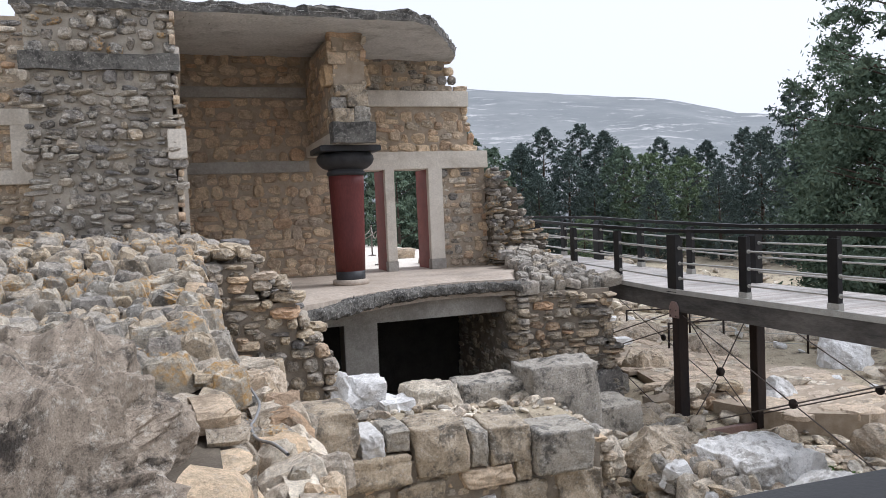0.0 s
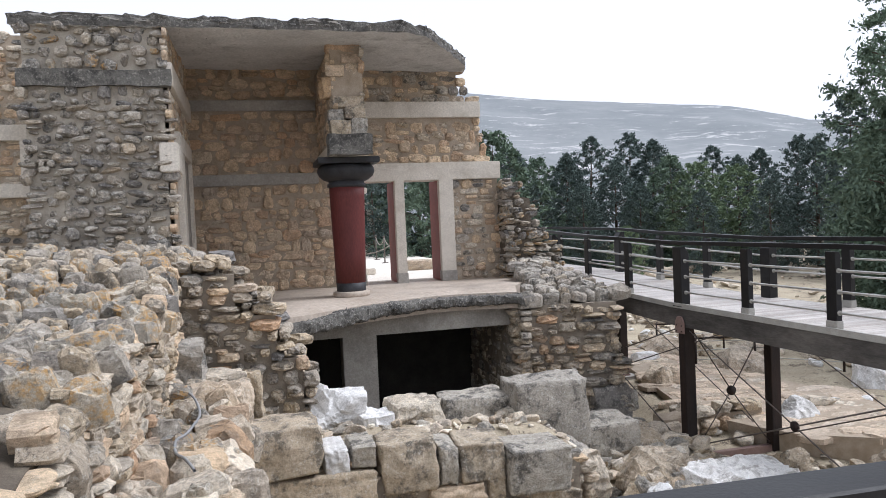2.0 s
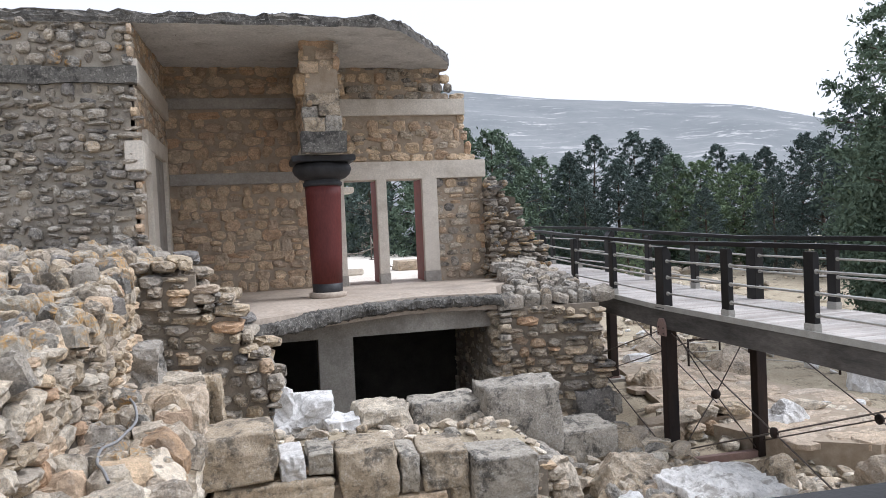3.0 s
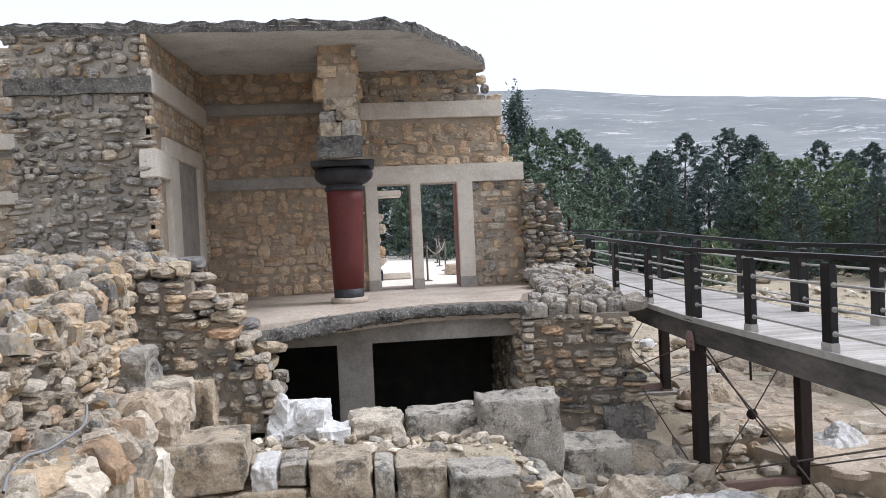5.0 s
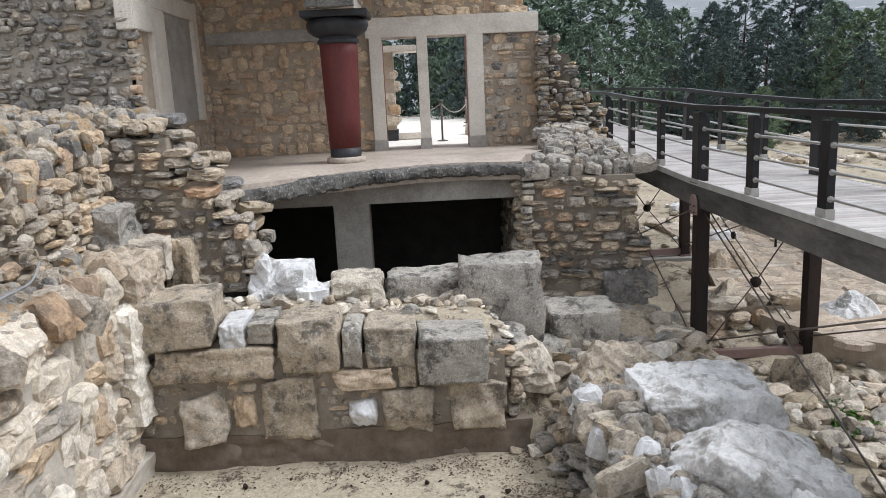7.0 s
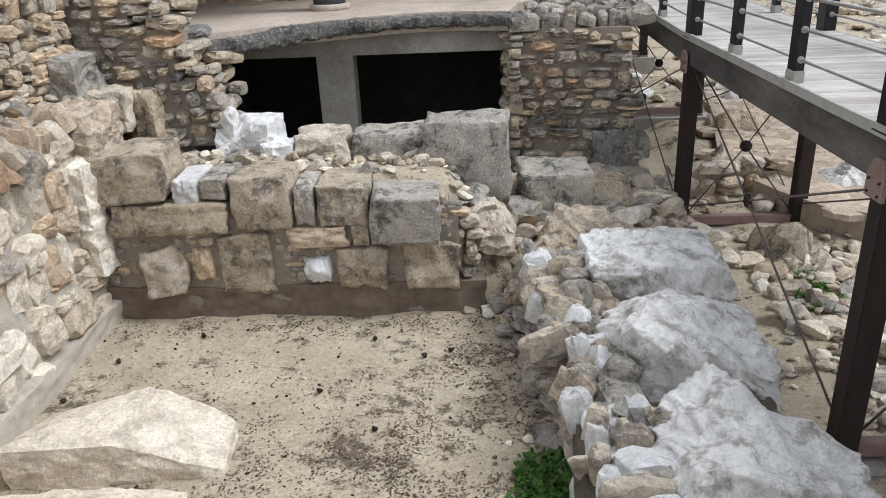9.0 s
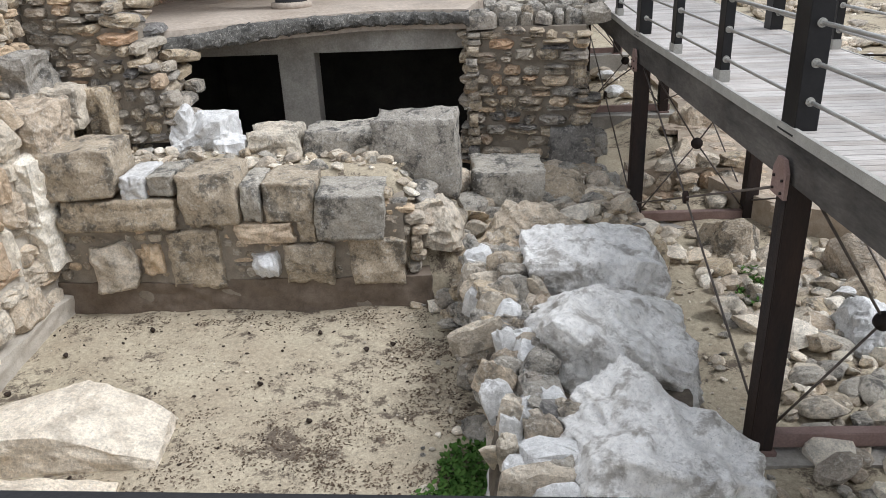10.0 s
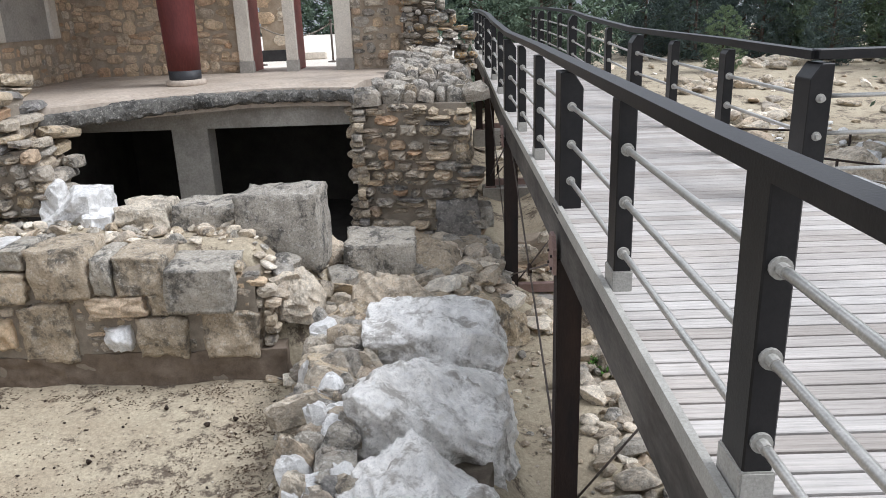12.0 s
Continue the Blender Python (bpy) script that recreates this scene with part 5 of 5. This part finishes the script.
def rail_post(x, y, main, side):
    """A flat steel post with three tube sockets; main posts reach down past the deck, others stand in a grey shoe."""
    z = deck_z(y)
    ob = tagged(new("railing_post"), "black steel railing post with tube sockets" if main else "black steel railing post in a grey metal shoe", "railing post", "boardwalk railing posts")
    ob.location = (x, y, z)
    w, d, low, cut = (0.085, 0.13, -0.03, 0.075) if main else (0.047, 0.09, 0.1, 0.03)
    bm = bmesh.new()
    f = bm.faces.new([bm.verts.new((-side * a, -d, c)) for a, c in ((-w, low), (w, low), (w, 1.03 - cut * 1.5), (w - cut, 1.03), (-w, 1.03))])
    for v in bmesh.ops.extrude_face_region(bm, geom=[f])["geom"]:
        if isinstance(v, bmesh.types.BMVert):
            v.co.y = d
    bmesh.ops.bevel(bm, geom=bm.edges[:], offset=0.006, segments=1, affect="EDGES")
    part("shaft", from_bm("shaft", bm, STEEL), ob)
    if main:
        part("foot_plate", box("foot_plate", -0.1, 0.1, -0.15, 0.15, -0.04, -0.02, STEEL, 0.003), ob)
    else:
        part("shoe", box("shoe", -0.055, 0.055, -0.1, 0.1, -0.06, 0.115, BRACKET, 0.006), ob, "grey galvanised shoe")
    for h in (0.22, 0.5, 0.78):
        half = 0.13 if main else 0.09
        bm = tube_bm(bmesh.new(), (0, -half - 0.014, h), (0, half + 0.014, h), 0.034, 14)
        tube_bm(bm, (0, -half - 0.05, h), (0, half + 0.05, h), 0.021, 10)
        part("socket", from_bm("socket", bm, BRACKET, False), ob, "grey metal tube socket")
    return ob


left_posts = [0.85, 2.55, 4.4, 6.22, 8.14, 9.93, 11.76, 13.68, 15.55, 17.5, 19.4, 21.3, 23.2, 25.1]
for y in left_posts:
    rail_post(XM, y, y in (0.85, 6.22, 11.76, 17.5, 23.2), -1)
right_posts = [6.22, 8.05, 9.85, 11.76, 13.68, 15.55, 17.5, 19.4, 21.3, 23.2, 25.1]
for y in right_posts:
    rail_post(X1 - 0.08, y, y in (6.22, 11.76, 17.5, 23.2), 1)


def railing(x, y0, y1, first):
    ob = tagged(new("railing"), "black steel handrail with three pale metal tubes along the boardwalk", "railing", "boardwalk railings")
    part("handrail", slope_beam("handrail", x, y0, y1, 1.055, 0.1, 0.065, STEEL, 0.045), ob, "black flat-topped handrail")
    for h in (0.22, 0.5, 0.78):
        ys = [y0] + [q for q in (7, 12, 15.6, 17.5, 22) if y0 < q < y1] + [y1]
        ring = [(0.017 * math.cos(k * math.pi / 4), 0.017 * math.sin(k * math.pi / 4)) for k in range(8)]
        bm = bmesh.new()
        rows_ = [[bm.verts.new((x + a, q, deck_z(q) + h + b)) for a, b in ring] for q in ys]
        for ra, rb in zip(rows_, rows_[1:]):
            for k in range(8):
                bm.faces.new((ra[k], ra[(k + 1) % 8], rb[(k + 1) % 8], rb[k]))
        part("tube", from_bm("tube", bm, TUBE, True), ob, "pale metal tube")
    return ob


railing(XM, 1.0, 26.0, 0)
railing(X1 - 0.08, 6.2, 26.0, 0)


def cross_railing(x0, x1, y, z, label, posts, high):
    ob = tagged(new("railing"), label, "railing", "boardwalk railings")
    part("handrail", from_bm("handrail", box_bm([(x0, x1, y - 0.065, y + 0.065, z + high - 0.075, z + high)], 0.006), STEEL), ob, "black flat-topped handrail")
    for h in (0.22, 0.5, 0.78):
        part("tube", tube("tube", (x0, y, z + h), (x1, y, z + h), 0.017, TUBE), ob, "pale metal tube")
    for xx in posts:
        part("post", box("post", xx - 0.06, xx + 0.06, y - 0.035, y + 0.035, z - 0.25, z + high - 0.07, STEEL, 0.006), ob)
    return ob


def front_railing():
    ob = tagged(new("railing"), "black steel handrail in front of the walker", "railing", "boardwalk railings")
    line = lambda x: 1.135 - 0.029 * x
    bm = beam_bm(bmesh.new(), (-6.0, line(-6.0), 0.89), (8.62, line(8.62), 0.89), 0.13, 0.075)
    bmesh.ops.bevel(bm, geom=bm.edges[:], offset=0.006, segments=1, affect="EDGES")
    part("handrail", from_bm("handrail", bm, STEEL), ob, "black flat-topped handrail")
    for z in (0.12, 0.4, 0.68):
        part("tube", tube("tube", (-6.0, line(-6.0), z), (8.62, line(8.62), z), 0.017, TUBE), ob, "pale metal tube")
    for x in (-5.5, -3.6, -1.7, 3.6, 5.2, 8.0):
        part("post", box("post", x - 0.06, x + 0.06, line(x) - 0.035, line(x) + 0.035, -0.35, 0.86, STEEL, 0.006), ob)


front_railing()
cross_railing(X1 - 0.1, 12.6, 6.2, -0.135, "black steel handrail at the turn of the boardwalk", (12.5,), 1.125)


def trestle(y, foot):
    """A pair of square steel legs with a sill, cross cables, a hub and a gusset plate."""
    ob = tagged(new("trestle"), "black steel trestle leg pair with crossed tie cables under the boardwalk", "trestle", "boardwalk trestles")
    ob.location = (0, y, foot)
    top = deck_z(y) - 0.38 - foot
    for x in (X0 + 0.08, 10.4):
        leg = part("leg", box("leg", x - 0.1, x + 0.1, -0.1, 0.1, 0.0, top, RUST, 0.008), ob, "rust-streaked black steel leg")
        part("base_plate", box("base_plate", x - 0.13, x + 0.13, -0.13, 0.13, -0.05, 0.02, OXIDE, 0.004), leg)
    part("sill", box("sill", X0, 10.55, -0.06, 0.06, 0.02, 0.16, OXIDE, 0.006), ob, "red oxide steel sill")
    bm = bmesh.new()
    out = [(X0 - 0.06, -0.13, 0), (X0 - 0.06, 0.13, 0), (X0 - 0.06, 0.13, 0.2), (X0 - 0.06, 0.06, 0.3), (X0 - 0.06, -0.06, 0.3), (X0 - 0.06, -0.13, 0.2)]
    f = bm.faces.new([bm.verts.new((a, b, c + top - 0.12)) for a, b, c in out])
    for v in bmesh.ops.extrude_face_region(bm, geom=[f])["geom"]:
        if isinstance(v, bmesh.types.BMVert):
            v.co.x += 0.03
    plate = part("gusset_plate", from_bm("gusset_plate", bm, OXIDE), ob, "red oxide gusset plate")
    for dy in (-0.08, 0.08):
        for dz in (0.04, 0.14):
            part("bolt", tube("bolt", (X0 - 0.075, dy, top - 0.12 + dz), (X0 - 0.05, dy, top - 0.12 + dz), 0.012, RUST, 6), plate)
    a, b = X0 + 0.18, 10.3
    mid = Vector(((a + b) / 2, 0, top * 0.5))
    for p in ((a, 0, 0.2), (b, 0, 0.2), (a, 0, top - 0.05), (b, 0, top - 0.05)):
        part("tie_cable", tube("tie_cable", p, mid, 0.012, CABLE, 6), ob)
    part("hub", tube("hub", mid - Vector((0, 0.025, 0)), mid + Vector((0, 0.025, 0)), 0.085, RUST, 16), ob, "round steel tie hub")
    return ob


for y, f in ((6.1, -3.0), (11.65, -3.0), (17.4, -2.6), (23.2, -2.2)):
    trestle(y, f)
    structure("trim_footing", box("footing", X0 - 0.1, 10.7, y - 0.25, y + 0.25, f - 0.5, f - 0.02, GREYCON, worn=0.015), "grey concrete footing under a trestle", "footing")
# long ties between trestles
for y0, y1, f0, f1 in ((6.1, 11.8, -3.0, -2.95), (11.8, 17.5, -2.95, -2.6)):
    for x in (X0 + 0.08, 10.4):
        ob = tagged(new("tie_rods"), "crossed thin steel tie rods between the trestles", "tie rods", "boardwalk ties")
        lo0, hi0, lo1, hi1 = Vector((x, y0, f0 + 0.2)), Vector((x, y0, -0.55)), Vector((x, y1, f1 + 0.2)), Vector((x, y1, -0.5))
        part("rod", tube("rod", lo0, hi1, 0.012, CABLE, 6), ob)
        part("rod", tube("rod", hi0, lo1, 0.012, CABLE, 6), ob)
        c = (lo0 + hi1) / 2
        part("hub", tube("hub", c - Vector((0.02, 0, 0)), c + Vector((0.02, 0, 0)), 0.075, RUST, 16), ob)


# thin rusty visitor fence on the ground beyond
def site_fence(pts, label):
    ob = tagged(new("site_fence"), label, "fence")
    for p in pts:
        z = height(*p)
        part("post", tube("post", (*p, z - 0.1), (*p, z + 0.85), 0.03, RUST, 8), ob)
    for p, q in zip(pts, pts[1:]):
        for h in (0.25, 0.5):
            part("wire", tube("wire", (*p, height(*p) + h), (*q, height(*q) + h), 0.012, TUBE, 6), ob)
        part("top_rail", tube("top_rail", (*p, height(*p) + 0.82), (*q, height(*q) + 0.82), 0.025, RUST, 8), ob)


site_fence([(12.6, 17.5), (14.2, 17.2), (15.6, 15.6), (16.8, 14.0), (18.2, 12.4)], "low rusty steel fence with wires across the excavation")
site_fence([(13.2, 20.5), (15.2, 20.0), (17.4, 18.6)], "low rusty brown steel fence beside the path")


# ---- trees ----
def leaves(clumps, per, size, seed, long=2.8):
    rng = np.random.default_rng(seed)
    vs = []
    for (cx, cy, cz), (rx, ry, rz) in clumps:
        d = rng.normal(size=(per, 3))
        d /= np.linalg.norm(d, axis=1)[:, None]
        p = np.array((cx, cy, cz)) + d * np.array((rx, ry, rz)) * np.abs(rng.normal(size=(per, 1))) * 0.75
        a = d * 0.6 + rng.normal(size=(per, 3)) * 0.6
        a /= np.linalg.norm(a, axis=1)[:, None]
        b = np.cross(a, rng.normal(size=(per, 3)))
        b /= np.linalg.norm(b, axis=1)[:, None] + 1e-6
        s = size * rng.uniform(0.6, 1.4, (per, 1))
        quad = np.stack([p - b * s / 2, p + a * s * long / 2, p + b * s / 2, p - a * s * long / 2], axis=1)
        vs.append(quad.reshape(-1, 3))
    v = np.concatenate(vs)
    f = np.arange(len(v)).reshape(-1, 4)
    return v.tolist(), [tuple(q) for q in f.tolist()]


def make_tree(kind, high, seed, mat, label):
    """A tree at the origin: tapered trunk, limbs and a crown of many leaf clumps."""
    rng = random.Random(seed)
    ob = tagged(new("tree"), label, "tree", "trees behind the site")
    bm = bmesh.new()
    bend = Vector((rng.uniform(-0.04, 0.04), rng.uniform(-0.04, 0.04), 1))
    r0 = high * 0.022
    n = 5
    for i in range(n):
        tube_bm(bm, bend * high * 0.92 * i / n, bend * high * 0.92 * (i + 1) / n, r0 * (1 - i / n), 8, r0 * (1 - (i + 0.9) / n))
    clumps = []
    if kind == "cypress":
        for i in range(44):
            f = rng.random()
            r = 0.085 * high * (1 - f) ** 0.3 * min(1.0, f * 6 + 0.4)
            a = rng.uniform(0, 6.28)
            clumps.append(((math.cos(a) * r * 0.55, math.sin(a) * r * 0.55, high * (0.06 + 0.92 * f)), (r * 0.6 + 0.12, r * 0.6 + 0.12, high * 0.06)))
        per, size = 220, 0.07
    else:
        count = {"pine": 230, "giant": 420, "open": 150}.get(kind, 210)
        for i in range(count):
            f = (i + rng.random()) / count
            if kind == "pine":
                spread = high * 0.27 * (1 - f ** 2.2) ** 0.75 * (0.6 + 0.5 * min(1, f * 4))
                base = 0.02
            elif kind == "giant":
                spread = high * 0.3 * math.sin(math.pi * (0.12 + 0.82 * f)) ** 0.7
                base = 0.03
            elif kind == "open":
                spread = high * 0.24 * math.sin(math.pi * (0.15 + 0.8 * f)) * rng.uniform(0.4, 1.2)
                base = 0.3
            else:
                spread = high * 0.36 * math.sqrt(max(0.05, 1 - (2 * f - 0.9) ** 2))
                base = 0.03
            a = i * 2.4 + rng.uniform(-0.5, 0.5)
            q = spread * rng.uniform(0.5, 1.0)
            z = high * (base + (1 - base) * f * 0.97)
            c = Vector((math.cos(a) * q, math.sin(a) * q, z)) + Vector((bend.x, bend.y, 0)) * z
            s = high * {"open": 0.045, "giant": 0.044}.get(kind, 0.052) * rng.uniform(0.55, 1.15) * (1.12 - 0.72 * f)
            clumps.append((tuple(c), (s * 1.25, s * 1.25, s * 0.72)))
            if i % 5 == 0:
                tube_bm(bm, bend * (z - spread * 0.25), c, r0 * 0.28 * (1.1 - f), 5, r0 * 0.06)
        per, size = {"open": (62, 0.066), "giant": (150, 0.058)}.get(kind, (70, 0.074))
    part("trunk", from_bm("trunk", bm, BARK, True), ob)
    part("crown", mesh("crown", *leaves(clumps, per, size, seed), mat), ob)
    return ob


def big_pine():
    ob = make_tree("giant", 12.0, 9, PINE, "tall spreading green pine tree beside the site")
    return ob


kinds = [make_tree("pine", 8.0, 1, PINE, "dense green pine tree behind the boardwalk"), make_tree("open", 8.0, 2, DARKPINE, "dark open-crowned conifer behind the site"), make_tree("round", 7.0, 3, BROAD, "light green rounded tree among the pines"),
         make_tree("cypress", 10.0, 4, DARKPINE, "slim dark cypress tree"), make_tree("pine", 8.5, 5, DARKPINE, "dense dark conifer behind the site"), make_tree("round", 7.5, 6, PINE, "broad green pine crown"), big_pine()]
# azimuth in degrees from the y axis, distance, top's elevation in degrees, kind
stand = [(10.6, 40, 8.6, 5), (12.3, 38, 7.4, 5), (14.3, 44, 9.9, 3), (16, 40, 7.6, 5), (18.1, 38, 7.3, 5), (20.2, 42, 5.6, 4), (22, 40, 5.0, 5), (23.7, 39, 5.2, 4), (25.4, 42, 6.2, 1), (27.3, 38, 4.5, 4),
         (28.5, 44, 6.3, 1), (30, 41, 5.8, 4), (31.5, 36, 4.6, 5), (33, 36, 4.0, 2), (34.5, 42, 5.0, 1), (36, 37, 3.6, 2), (37.5, 40, 4.6, 4), (39.5, 38, 5.3, 1), (41, 36, 5.0, 4), (42.6, 34, 7.9, 1), (44, 33, 5.6, 0),
         (49.8, 26, 19, 6), (47.2, 28, 9.5, 0), (45.8, 31, 6.5, 0), (54, 25, 15, 6), (7.5, 42, 7.0, 0), (5, 44, 6.6, 4), (2.5, 46, 6.0, 5), (0, 44, 6.5, 0), (-4, 48, 6.0, 4), (28, 30, -0.5, 2), (46, 29, 4.0, 5),
         (13.5, 33, 4.5, 5), (17.5, 34, 4.4, 5), (21.5, 36, 3.2, 4), (25, 35, 2.8, 4), (29, 35, 2.6, 4), (33.5, 33, 2.0, 4), (38, 33, 2.4, 4), (43, 32, 3.0, 4), (9, 36, 5.5, 4), (36, 46, 4.2, 4), (31, 48, 4.4, 4), (24, 48, 4.8, 4), (19.5, 48, 6.0, 4)]
stand += [(18 + 2.1 * k, 36.0 + 2.0 * (k % 3), -0.4 + 0.5 * (k % 4), (5, 4, 0)[k % 3]) for k in range(14)]
rng = random.Random(12)
for k, (az, dist, el, kd) in enumerate(stand):
    if 19 < az < 45.5:
        dist *= 1.3
    cx, cy = 1.5, 0.0
    x, y = cx + dist * math.sin(radians(az)), cy + dist * math.cos(radians(az))
    z = height(x, y)
    top = 1.45 + dist * math.tan(radians(el))
    src = kinds[kd]
    s = (top - z) / (8.0, 8.0, 7.0, 10.0, 8.5, 7.5, 12.0)[kd]
    wide_by = s if kd != 3 else s * 1.15
    m = pose(x, y, z - 0.05, 0, 0, rng.uniform(0, 360))
    c = copy_thing(src, m)
    c.matrix_basis = m @ Matrix.Diagonal((wide_by, wide_by, s, 1))
for src in kinds:
    for o in (*src.children_recursive, src):
        bpy.data.objects.remove(o)
